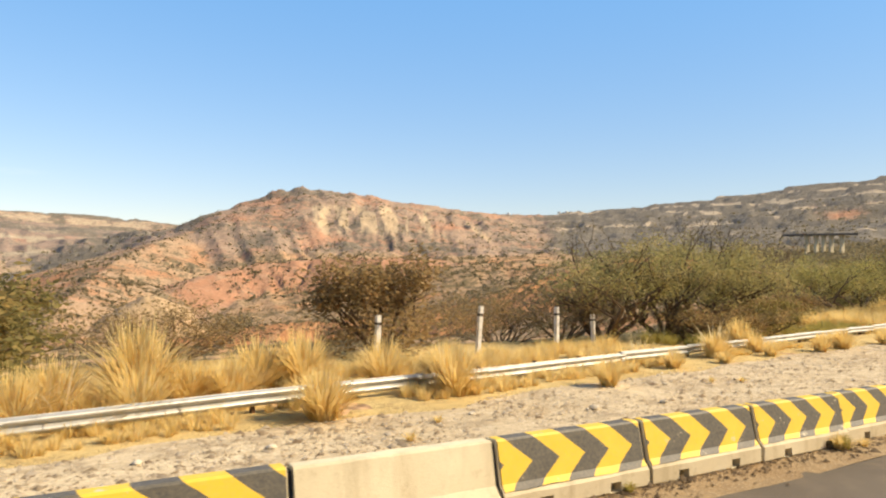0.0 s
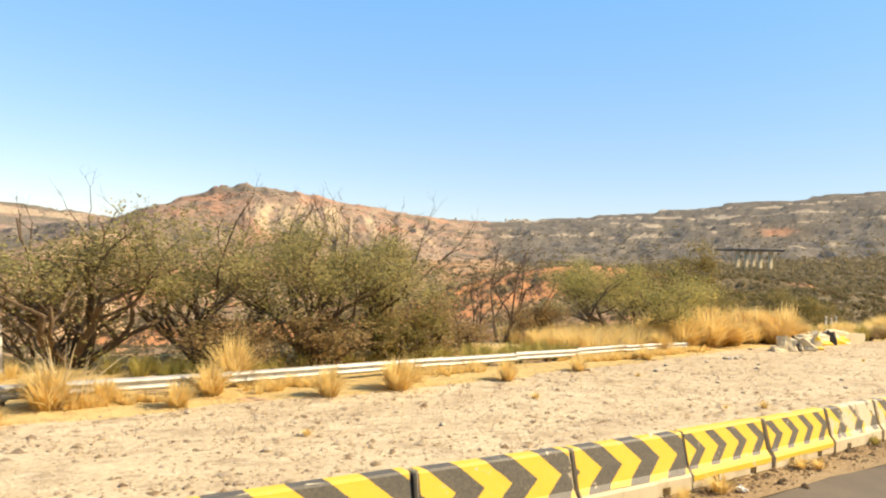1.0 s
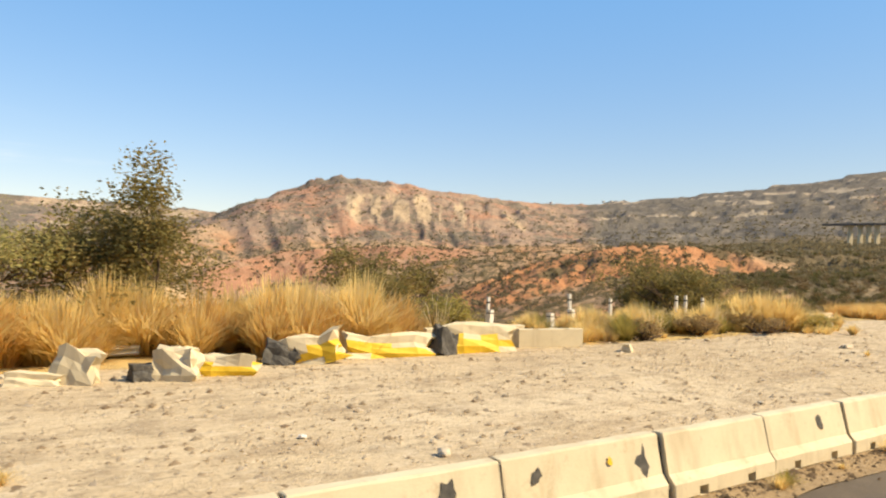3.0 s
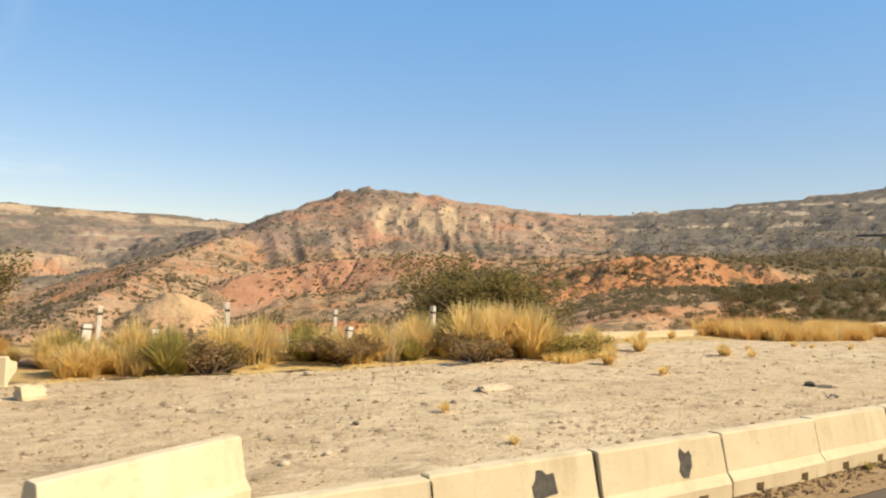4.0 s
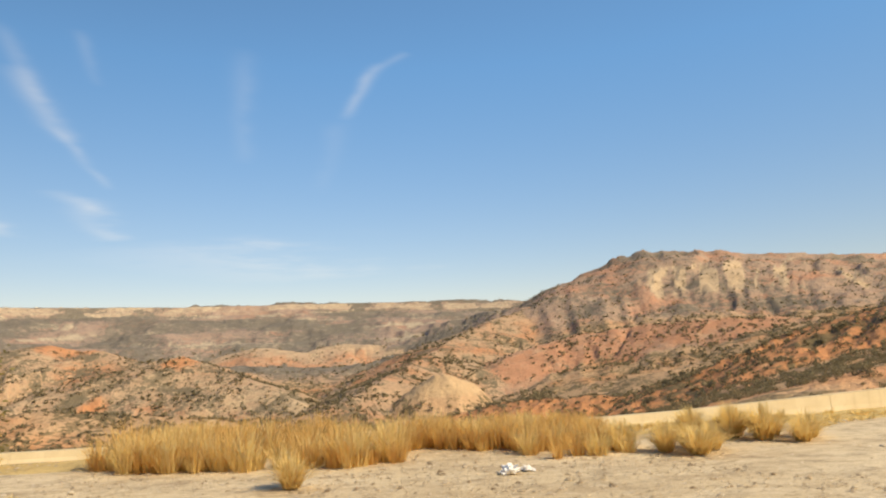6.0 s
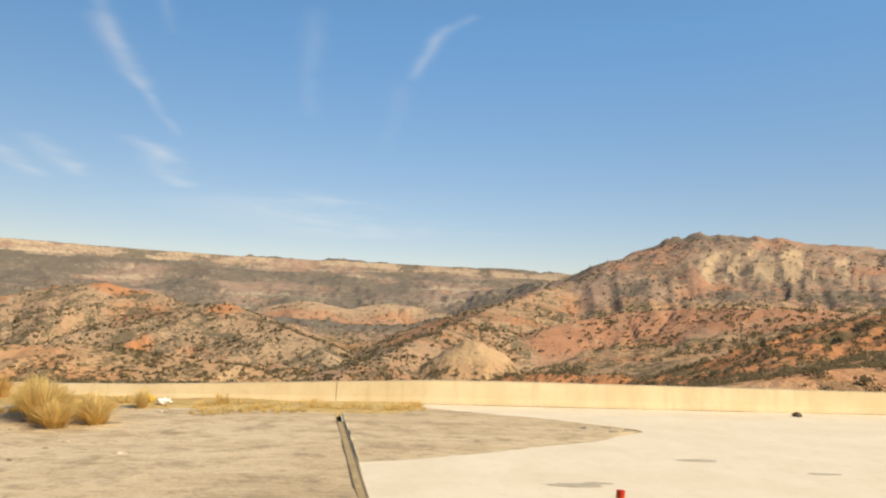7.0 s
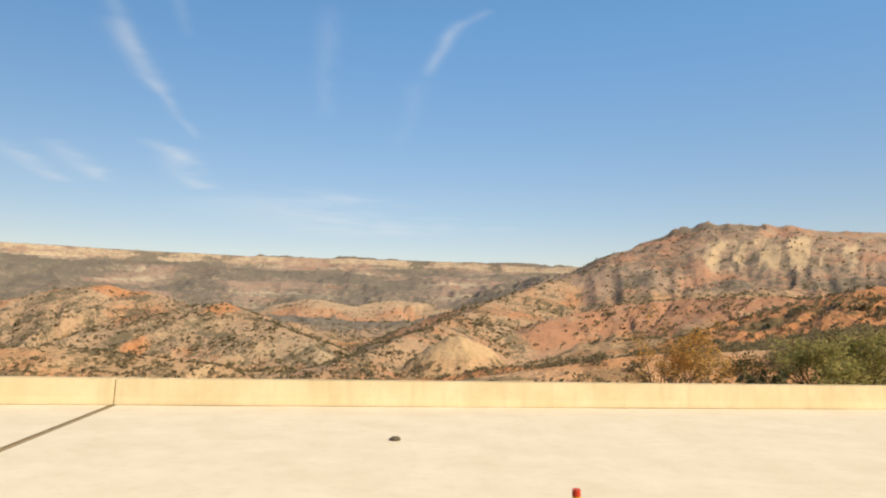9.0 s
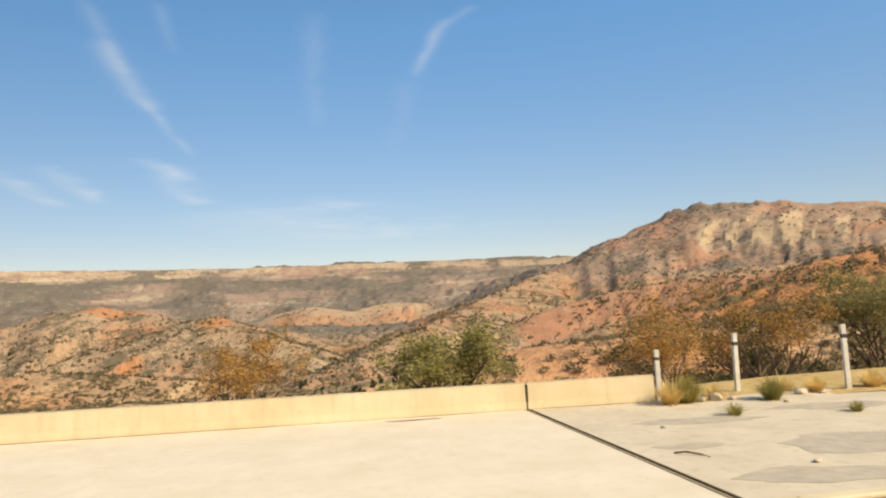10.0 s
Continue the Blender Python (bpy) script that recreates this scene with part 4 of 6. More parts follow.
xw = np.arange(146.5, 214.8, 0.25)
ww = 0.30 * np.clip(fbm(xw / 2.6, xw * 0 + 7, 99) - 0.36, 0.02, 1)
dirt_line = strip("dirt_line", xw, wall_y(xw) - 0.06 - ww, wall_y(xw) - 0.03, 0.093, M_DIRT, 3)
tagged(dirt_line, "thin line of brown dirt at the foot of the parapet", "dirt", kind="structure")


# ---- delineators on the median wall ----
def delineator():
    d = empty("delineator", Matrix(), "short red and yellow striped delineator post on the barrier wall", "delineator", "delineators on the wall")
    def ring(z0, z1, r, mat, name):
        bm = bmesh.new()
        bmesh.ops.create_cone(bm, cap_ends=True, segments=14, radius1=r, radius2=r * 0.96, depth=z1 - z0, matrix=Matrix.Translation((0, 0, (z0 + z1) / 2)))
        part(name, bm, mat, d)
    ring(0.0, 0.02, 0.075, M_HOLE, "foot")
    ring(0.02, 0.10, 0.05, M_RED, "red_band")
    ring(0.10, 0.18, 0.051, M_YELLOW, "yellow_band")
    ring(0.18, 0.26, 0.05, M_RED, "red_cap")
    return d


xd = [105.15, 109.06, 113.0, 116.7, 120.2] + [124.2 + 4.08 * k for k in range(5)] + [148.7 + 4.75 * k for k in range(8)] + [189.5, 194.0, 198.4, 203.1, 206.2, 216.0, 221.0, 226.0]
first = delineator()
for k, x in enumerate(xd):
    m = pose(x, float(barrier_y(x)) + 0.02, 0.838, random.uniform(-3, 3), random.uniform(-3, 3), 0)
    if k == 0: first.matrix_world = m
    else: copy_thing(first, m)


def reflector():
    r = empty("reflector", Matrix(), "small yellow reflector strip on the barrier wall face", "reflector", "reflectors on the wall")
    bm = bmesh.new(); add_box(bm, -0.035, 0.035, -0.012, 0.012, -0.07, 0.07, 0.006); part("lens", bm, M_YELLOW, r)
    bm = bmesh.new(); add_box(bm, -0.045, 0.045, 0.006, 0.02, -0.08, 0.08, 0.004); part("backplate", bm, M_STEEL, r)
    return r


first = reflector()
for k, x in enumerate((106.4, 109.3, 114.2, 117.6, 121.2, 124.9)):
    m = pose(x, float(barrier_y(x)) - 0.145, 0.55, -8, 0, 0)
    if k == 0: first.matrix_world = m
    else: copy_thing(first, m)


# ---- precast barriers ----
BAR_PROFILE = [(-0.29, 0.0), (-0.30, 0.02), (-0.30, 0.21), (-0.265, 0.25), (-0.205, 0.32), (-0.10, 0.79), (-0.08, 0.81), (0.08, 0.81), (0.10, 0.79), (0.205, 0.32), (0.265, 0.25), (0.30, 0.21), (0.30, 0.02), (0.29, 0.0)]


def barrier_body(length, rnd):
    """A precast safety barrier with lifting slots under its foot and chipped edges."""
    bm = bmesh.new()
    slots = (0.22 * length, 0.30 * length, 0.70 * length, 0.78 * length)
    xs = sorted({0.0, 0.015, *slots, length / 2, length - 0.015, length})
    rows = []
    for k, x in enumerate(xs):
        s = 0.985 if k in (0, len(xs) - 1) else 1.0
        j = 0.006
        rows.append([bm.verts.new((x + rnd.uniform(-j, j), y * s + rnd.uniform(-j, j), z * (1.0 if z < 0.1 else s ** 0.5) + (rnd.uniform(-j, j) if z > 0.05 else 0))) for y, z in BAR_PROFILE])
    m = len(BAR_PROFILE)
    for i, (a, b) in enumerate(zip(rows, rows[1:])):
        slot = any(abs(xs[i] - q) < 1e-6 for q in (slots[0], slots[2]))
        for k in range(m):
            k2 = (k + 1) % m
            if slot and (k in (0, 1) or k in (11, 12)): continue
            bm.faces.new((a[k], b[k], b[k2], a[k2]))
        if slot:
            for lowf, high in ((0, 2), (13, 11)):
                fr = [a[high], b[high]]
                lo = [a[lowf], b[lowf]]
                inn = [bm.verts.new((v.co.x, v.co.y * 0.5, 0.13)) for v in (a[high], b[high])]
                gnd = [bm.verts.new((v.co.x, v.co.y * 0.5, 0.0)) for v in (a[high], b[high])]
                top = [bm.verts.new((v.co.x, v.co.y, 0.13)) for v in fr]
                bm.faces.new((fr[0], fr[1], top[1], top[0])); bm.faces.new((top[0], top[1], inn[1], inn[0])); bm.faces.new((inn[0], inn[1], gnd[1], gnd[0]))
                bm.faces.new((top[0], inn[0], gnd[0], lo[0])); bm.faces.new((top[1], inn[1], gnd[1], lo[1]))
    bm.faces.new(rows[0]); bm.faces.new(rows[-1][::-1])
    bmesh.ops.recalc_face_normals(bm, faces=bm.faces[:])
    return bm


def paint_face(length, full):
    """The painted upper face: a thin skin that follows the slope, with a ragged lower edge."""
    bm = bmesh.new()
    low = [(-0.302, 0.13), (-0.302, 0.21)] if full else []
    prof = low + [(-0.271, 0.253), (-0.211, 0.323), (-0.106, 0.79), (-0.084, 0.8145), (0.07, 0.8145)]
    n = 24
    rows = []
    for i in range(n + 1):
        x = 0.02 + (length - 0.04) * i / n
        rows.append([bm.verts.new((x, y - 0.004, z + (0.03 * (float(vnoise(x * 5, z * 3, 9)) - 0.5) if k == 0 else 0))) for k, (y, z) in enumerate(prof)])
    for a, b in zip(rows, rows[1:]):
        for k in range(len(prof) - 1):
            bm.faces.new((a[k], b[k], b[k + 1], a[k + 1]))
    return bm


def paint_blot(rnd, size):
    bm = bmesh.new()
    vs = []
    n = 12
    for k in range(n):
        t = 2 * math.pi * k / n
        r = size * rnd.uniform(0.45, 1.1)
        z = 0.55 + r * 1.1 * math.sin(t)
        z = min(max(z, 0.35), 0.78)
        y = -0.205 + (z - 0.32) / 0.47 * 0.105 - 0.007
        vs.append(bm.verts.new((r * math.cos(t), y, z)))
    bm.faces.new(vs)
    return bm


BARRIER_LABEL = {
    "chevron": "concrete road barrier painted with yellow and black chevrons",
    "faded": "concrete road barrier with badly worn yellow and black chevrons",
    "full": "concrete road barrier painted yellow with three black chevrons",
    "bare": "bare weathered cream concrete road barrier",
    "blotted": "bare cream concrete road barrier with flaking black paint blotches",
}
PAINT = {"chevron": M_CHEV, "faded": M_CHEV_FADED, "full": M_CHEV_FULL}
M_BARRIER_LIGHT = concrete_material("pale_barrier_concrete", (0.58, 0.49, 0.33), (0.70, 0.61, 0.43), (0.36, 0.27, 0.16), streaks=0.4)


def road_barrier(x0, x1, style, tilt=0.0, yaw=0.0, shift=0.0):
    rnd = random.Random(int(x0 * 100))
    y0, y1 = float(barrier_y(x0)) + shift, float(barrier_y(x1)) + shift
    length = math.hypot(x1 - x0, y1 - y0) - 0.05
    b = empty("road_barrier", pose(x0 + 0.02, y0, 0.02, tilt, 0, math.degrees(math.atan2(y1 - y0, x1 - x0)) + yaw), BARRIER_LABEL[style], "barrier", "barriers along the road")
    part("body", barrier_body(length, rnd), M_BARRIER if style in PAINT else M_BARRIER_LIGHT, b)
    # added near-black insert paints the shade of the open gap between barriers
    bm = bmesh.new(); add_prism(bm, [(y * 0.9, 0.02 + z * 0.93) for y, z in BAR_PROFILE], length + 0.004, length + 0.044)
    part("gap_shade", bm, M_HOLE, b, "near-black insert painting the shade in the open gap")
    if style in PAINT:
        part("painted_face", paint_face(length, style == "full"), PAINT[style], b, "yellow and black painted face")
    if style == "blotted":
        for k in range(rnd.choice((1, 2, 3)) if x0 < 100 else 7):
            o = part("paint_blotch", paint_blot(rnd, rnd.uniform(0.08, 0.2)), M_BLACK_AND_SHADE, b, "flaking black paint")
            o.location = (rnd.uniform(0.3, length - 0.3), 0, rnd.uniform(-0.04, 0.04))
        if rnd.random() < 0.5:
            o = part("paint_drip", paint_blot(rnd, 0.05), M_YELLOW, b, "yellow paint mark")
            o.location = (rnd.uniform(0.2, length - 0.2), 0, 0.05)
    return b


joints = [6.84 + 2.4 * k for k in range(-6, 15)] + [42.84, 45.3, 47.95]
styles = ["chevron"] * 6 + ["bare"] + ["chevron"] * 5 + ["faded", "faded"] + ["chevron"] * 3 + ["full", "full"] + ["faded", "faded", "blotted", "bare"]
for k, (x0, x1) in enumerate(zip(joints, joints[1:])):
    road_barrier(x0, x1, styles[k], yaw=random.uniform(-0.8, 0.8), shift=random.uniform(-0.03, 0.03))
joints = [49.05, 51.3, 53.68, 56.2, 58.5, 60.92, 63.3, 65.7, 68.1, 70.7] + [70.7 + 2.29 * k for k in range(1, 15)] + [105.25]
styles = ["faded", "faded", "faded", "blotted", "full"] + ["blotted", "bare", "blotted", "blotted", "bare", "blotted", "bare", "blotted", "bare", "bare", "blotted", "blotted", "blotted", "bare", "bare", "blotted", "bare", "blotted", "full"]
for k, (x0, x1) in enumerate(zip(joints, joints[1:])):
    road_barrier(x0, x1, styles[k], yaw=random.uniform(-0.8, 0.8), shift=random.uniform(-0.03, 0.03))


# ---- broken barriers and rubble ----
def rubble_block(name, size, seed, mat, label, m, paint=None):
    """A broken lump of barrier concrete with a jagged end."""
    rnd = random.Random(seed)
    b = empty(name, m, label, "rubble" if "stone" not in label else "stone", "rubble on the old carriageway")
    bm = bmesh.new()
    bmesh.ops.create_cube(bm, size=1.0)
    bmesh.ops.subdivide_edges(bm, edges=bm.edges[:], cuts=3, use_grid_fill=True)
    for v in bm.verts:
        p = v.co.copy()
        taper = 1.0 - 0.45 * max(0, p.z + 0.5)
        j = 0.42 * (noise.noise(p * 2.2 + Vector((seed, 0, 0)))) + rnd.uniform(-0.06, 0.06)
        end = 1.0 + 0.6 * noise.noise(Vector((seed, p.y * 3, p.z * 3))) * (1 if p.x > 0.3 else 0)
        v.co = Vector((p.x * size[0] * end * (1 + j * 0.5), p.y * size[1] * taper * (1 + j), (p.z + 0.5) * size[2] * (1 + j * 0.6)))
    if paint:
        for f in bm.faces:
            f.normal_update()
            c = f.calc_center_median()
            f.material_index = 1 if f.normal.y < -0.4 and 0.12 * size[2] < c.z < 0.62 * size[2] else 0
        o = part("block", bm, mat, b); o.data.materials.append(paint)
    else:
        part("block", bm, mat, b)
    return b


def loose_barrier(m, length, style, label, name="broken_barrier"):
    rnd = random.Random(int(length * 977))
    b = empty(name, m, label, "broken barrier", "rubble on the old carriageway")
    part("body", barrier_body(length, rnd), M_BARRIER_LIGHT, b)
    if style: part("painted_face", paint_face(length, style == "full"), PAINT[style], b, "worn painted face")
    return b


rubble_block("broken_block", (0.95, 0.6, 0.85), 3, M_BARRIER_LIGHT, "broken lump of grey concrete barrier tipped on gravel", pose(65.4, 16.1, -0.02, 0, 14, -40))
rubble_block("broken_block", (1.1, 0.45, 0.3), 13, M_BARRIER_LIGHT, "flat broken slab of concrete on gravel", pose(64.6, 16.1, 0.0, 0, 4, -20))
rubble_block("broken_block", (1.0, 0.8, 0.78), 5, M_BARRIER_LIGHT, "broken pale concrete lump with a dark underside", pose(67.7, 15.8, -0.02, 6, 0, -35))
# dark block paints the shaded left side of the lump
rubble_block("broken_block", (0.55, 0.5, 0.4), 14, M_BLACK_AND_SHADE, "dark block painting the shaded side of a concrete lump", pose(66.9, 15.9, 0.0, 0, 0, 10))
rubble_block("broken_block", (1.3, 0.6, 0.5), 6, M_BARRIER_LIGHT, "wedge of broken concrete with yellow paint on gravel", pose(69.0, 15.9, 0.0, 0, 0, -30), M_YELLOW)
rubble_block("broken_barrier", (1.8, 0.95, 0.85), 21, M_BARRIER_LIGHT, "toppled barrier with yellow paint and a broken end", pose(71.9, 17.1, 0.0, 8, -14, -28), M_YELLOW)
# shaded left end of the toppled barrier, painted as a dark block
rubble_block("broken_block", (0.9, 0.8, 0.6), 26, M_BLACK_AND_SHADE, "dark block painting the shaded end of a barrier", pose(70.9, 17.3, 0.0, 0, 14, -20))
rubble_block("broken_barrier", (3.0, 0.85, 0.72), 22, M_BARRIER_LIGHT, "fallen barrier slab with a yellow painted side", pose(74.7, 17.4, 0.0, 4, 3, -8), M_YELLOW)
# dark block added for the shade on the large barrier's left end
rubble_block("broken_barrier", (0.8, 0.8, 0.85), 24, M_BLACK_AND_SHADE, "dark block painting the shaded end of a barrier", pose(76.6, 17.1, 0.0, 0, 18, 10))
rubble_block("broken_barrier", (2.7, 0.9, 0.92), 23, M_BARRIER_LIGHT, "large broken barrier with white top and yellow side", pose(78.3, 17.3, 0.0, 0, 1, -10), M_YELLOW)
loose_barrier(pose(80.35, 17.35, 0.37, -88, 0, -14) @ Matrix.Scale(1.2, 4), 2.3, "", "pale barrier lying on its side on gravel")
loose_barrier(pose(77.2, 18.9, 0.37, -84, 0, 1) @ Matrix.Scale(1.15, 4), 4.2, "", "long pale barrier lying on its side in dry grass")
rubble_block("broken_block", (0.5, 0.4, 0.3), 9, M_BARRIER_LIGHT, "small pale concrete chunk on gravel", pose(83.5, 14.9, 0.0, 0, 0, 30))
loose_barrier(pose(83.35, 4.95, 0.02, 0, 0, 27), 2.45, "", "bare barrier standing askew behind the barrier row")
rubble_block("broken_block", (0.95, 0.35, 0.16), 11, M_STONE, "pale flat stone lying on the gravel", pose(93.7, 11.9, 0.0, 0, 0, 14))


def pebble(name, x, y, s, seed, label, mat, z=0.02, flat=0.5):
    rnd = random.Random(seed)
    bm = bmesh.new()
    bmesh.ops.create_icosphere(bm, subdivisions=2, radius=1.0)
    for v in bm.verts:
        k = 1 + 0.35 * noise.noise(v.co * 1.4 + Vector((seed, seed, 0)))
        v.co = Vector((v.co.x * s * k, v.co.y * s * 0.75 * k, v.co.z * s * flat * k + s * flat * 0.6))
    me = bpy.data.meshes.new(name); bm.to_mesh(me); bm.free(); me.materials.append(mat)
    ob = new(name, me); ob.location = (x, y, z); ob.rotation_euler.z = rnd.uniform(0, 6)
    return tagged(ob, label, "stone", "stones on the gravel")


rs = random.Random(5)
for k in range(90):
    x = rs.uniform(4, 144)
    y = rs.uniform(float(barrier_y(x)) + 0.8, float(gravel_edge(x)) - 0.2)
    pebble("stone", x, y, rs.choice((0.05, 0.07, 0.09, 0.14)), k, "pale weathered stone on the gravel", M_STONE)
M_CLINKER = plain_material("dark_asphalt_crumbs", (0.07, 0.058, 0.045), (0.17, 0.14, 0.105), 6, 0.95)
for x, y, s in ((88.8, 9.6, 0.08), (89.9, 11.8, 0.07), (103.3, 8.6, 0.42), (104.0, 8.35, 0.28), (103.0, 8.9, 0.2), (102.4, 12.2, 0.3), (112.0, 17.5, 0.22), (160.5, 24.45, 0.2), (169.2, 25.0, 0.12), (187.1, 21.6, 0.14), (124.5, 10.5, 0.25)):
    pebble("asphalt_lump", x, y, s, int(x * 7), "dark crumbled patch of broken asphalt", M_CLINKER, 0.08 if x > 146 else 0.0, 0.07 if s > 0.2 else 0.5)


M_CHIPS = leaf_material("stone_chips", (0.30, 0.21, 0.13), (0.80, 0.70, 0.55), (0.55, 0.44, 0.30))


for x, y, q in ((216.3, 29.7, 0.22), (216.9, 29.9, 0.30), (217.4, 29.8, 0.16), (219.9, 30.3, 0.26), (220.6, 30.2, 0.15), (215.0, 20.9, 0.10), (213.6, 25.4, 0.07), (218.6, 28.7, 0.10)):
    pebble("stone", x, y, q, int(x * 13), "pale stone at the dirty edge of the slab", M_STONE, 0.085)
for x, y, sx, sy in ((214.6, 20.0, 1.6, 0.7), (217.5, 22.4, 2.4, 1.1), (214.8, 26.2, 1.8, 0.5), (219.4, 27.6, 2.0, 0.6), (221.0, 20.5, 2.6, 0.9), (213.4, 23.0, 0.8, 0.3)):
    stain(x, y, sx, sy, M_STAIN, "grey dirt washed over the worn slab")
bm = bmesh.new()
add_tube(bm, [Vector((212.75, 22.3, 0.11)), Vector((212.95, 22.15, 0.15)), Vector((213.2, 21.95, 0.12)), Vector((213.3, 21.8, 0.10))], [0.02, 0.024, 0.02, 0.012], 6)
tw = part("dead_twig", bm, M_DEADWOOD, None)
tagged(tw, "short dark dead twig lying on the slab", "twig")


def gravel_litter():
    """Loose chips that nobody could count."""
    r = np.random.RandomState(11)
    n = 52000
    x = r.uniform(2, 146, n)
    y = barrier_y(x) + 0.4 + (gravel_edge(x) - barrier_y(x) - 0.3) * r.rand(n)
    s = r.uniform(0.014, 0.05, n) * (1 + 1.4 * (r.rand(n) < 0.10))
    base = np.array([(1, 0, 0), (-0.5, 0.8, 0), (-0.5, -0.8, 0), (0.1, 0.05, 0.45)])
    a = r.uniform(0, 6.28, n)
    ca, sa = np.cos(a), np.sin(a)
    v = base[None] * s[:, None, None] * r.uniform(0.7, 1.4, (n, 4, 3))
    vx = v[..., 0] * ca[:, None] - v[..., 1] * sa[:, None] + x[:, None]
    vy = v[..., 0] * sa[:, None] + v[..., 1] * ca[:, None] + y[:, None]
    V = np.stack([vx, vy, v[..., 2] + 0.025], -1).reshape(-1, 3)
    k = np.arange(n)[:, None] * 4
    F = np.concatenate([k + np.array([[0, 1, 3]]), k + np.array([[1, 2, 3]]), k + np.array([[2, 0, 3]])])
    tagged(new("loose_chips", array_mesh("loose_chips", V, F, M_CHIPS)), "loose pale stone chips on the gravel", "gravel", kind="stuff")


gravel_litter()


def foot_litter():
    """Dark grit and broken bits heaped along the foot of the barriers."""
    r = np.random.RandomState(12)
    n = 7000
    x = r.uniform(2, 106, n)
    y = barrier_y(x) - 0.30 - np.abs(r.normal(size=n)) * 0.28 * (0.4 + 1.2 * fbm(x / 1.3, x * 0, 72))
    s = r.uniform(0.012, 0.04, n) * (1 + 1.4 * (r.rand(n) < 0.06))
    base = np.array([(1, 0, 0), (-0.5, 0.8, 0), (-0.5, -0.8, 0), (0.1, 0.05, 0.7)])
    a = r.uniform(0, 6.28, n)
    v = base[None] * s[:, None, None] * r.uniform(0.7, 1.4, (n, 4, 3))
    vx = v[..., 0] * np.cos(a)[:, None] - v[..., 1] * np.sin(a)[:, None] + x[:, None]
    vy = v[..., 0] * np.sin(a)[:, None] + v[..., 1] * np.cos(a)[:, None] + y[:, None]
    V = np.stack([vx, vy, v[..., 2] + 0.018], -1).reshape(-1, 3)
    k = np.arange(n)[:, None] * 4
    F = np.concatenate([k + np.array([[0, 1, 3]]), k + np.array([[1, 2, 3]]), k + np.array([[2, 0, 3]])])
    tagged(new("foot_litter", array_mesh("foot_litter", V, F, M_GRIT)), "brown grit and broken bits along the barriers", "grit", kind="stuff")


M_GRIT = leaf_material("brown_grit", (0.10, 0.07, 0.045), (0.34, 0.25, 0.16), (0.20, 0.14, 0.09))
foot_litter()


def crumpled(name, x, y, s, seed, mat, label, z=0.03):
    bm = bmesh.new()
    bmesh.ops.create_icosphere(bm, subdivisions=3, radius=1.0)
    for v in bm.verts:
        k = 0.7 + 0.55 * noise.noise(v.co * 2.1 + Vector((seed, 2 * seed, 0))) + 0.25 * noise.noise(v.co * 6 + Vector((seed, 0, 0)))
        v.co = Vector((v.co.x * s * k * 1.3, v.co.y * s * k, max(0.0, (v.co.z + 0.55) * s * 0.55 * k)))
    me = bpy.data.meshes.new(name); bm.to_mesh(me); bm.free(); me.materials.append(mat)
    ob = new(name, me); ob.location = (x, y, z); ob.rotation_euler.z = seed
    return tagged(ob, label, "litter", "litter by the road")


M_PLASTIC = plain_material("white_plastic", (0.70, 0.68, 0.64), (0.85, 0.83, 0.80), 8, 0.5)
for k, (x, y, q) in enumerate(((128.8, 15.7, 0.30), (129.3, 15.9, 0.18), (67.0, 3.35, 0.10), (47.2, 4.0, 0.11), (102.4, 3.9, 0.12), (103.2, 3.7, 0.09), (33.8, 5.1, 0.10), (21.5, 6.7, 0.09), (68.0, 8.6, 0.07), (56.2, 15.2, 0.13), (57.4, 15.4, 0.10), (119.5, 13.0, 0.07), (25.6, 6.3, 0.10), (138.9, 22.4, 0.24))):
    crumpled("plastic_bag", x, y, q, k + 1, M_PLASTIC, "crumpled white plastic bag lying by the road", 0.1 if x > 132 else 0.03)
crumpled("cloth_scrap", 41.6, 4.35, 0.13, 31, M_RED, "scrap of red cloth at the foot of the barrier")
crumpled("litter_bag", 138.2, 22.7, 0.28, 32, M_YELLOW, "yellow litter bag in dry grass", 0.1)
for x, y, q in ((62.5, 6.15, 0.26), (62.95, 6.2, 0.32), (63.3, 6.0, 0.2)):
    pebble("stone", x, y, q, int(x * 31), "grey stone heaped behind the barrier", M_STONE)

# ---- steel guardrail ----
def w_beam(length):
    prof = [(0.0, 0.0), (-0.012, 0.012), (-0.07, 0.045), (-0.08, 0.06), (-0.08, 0.085), (-0.07, 0.10), (-0.012, 0.145), (-0.012, 0.165), (-0.07, 0.21), (-0.08, 0.225), (-0.08, 0.25), (-0.07, 0.265), (-0.012, 0.30), (0.0, 0.312)]
    bm = bmesh.new()
    t = 0.005
    outline = prof + [(y + t, z) for y, z in prof[::-1]]
    add_prism(bm, outline, 0, length, 6)
    return bm


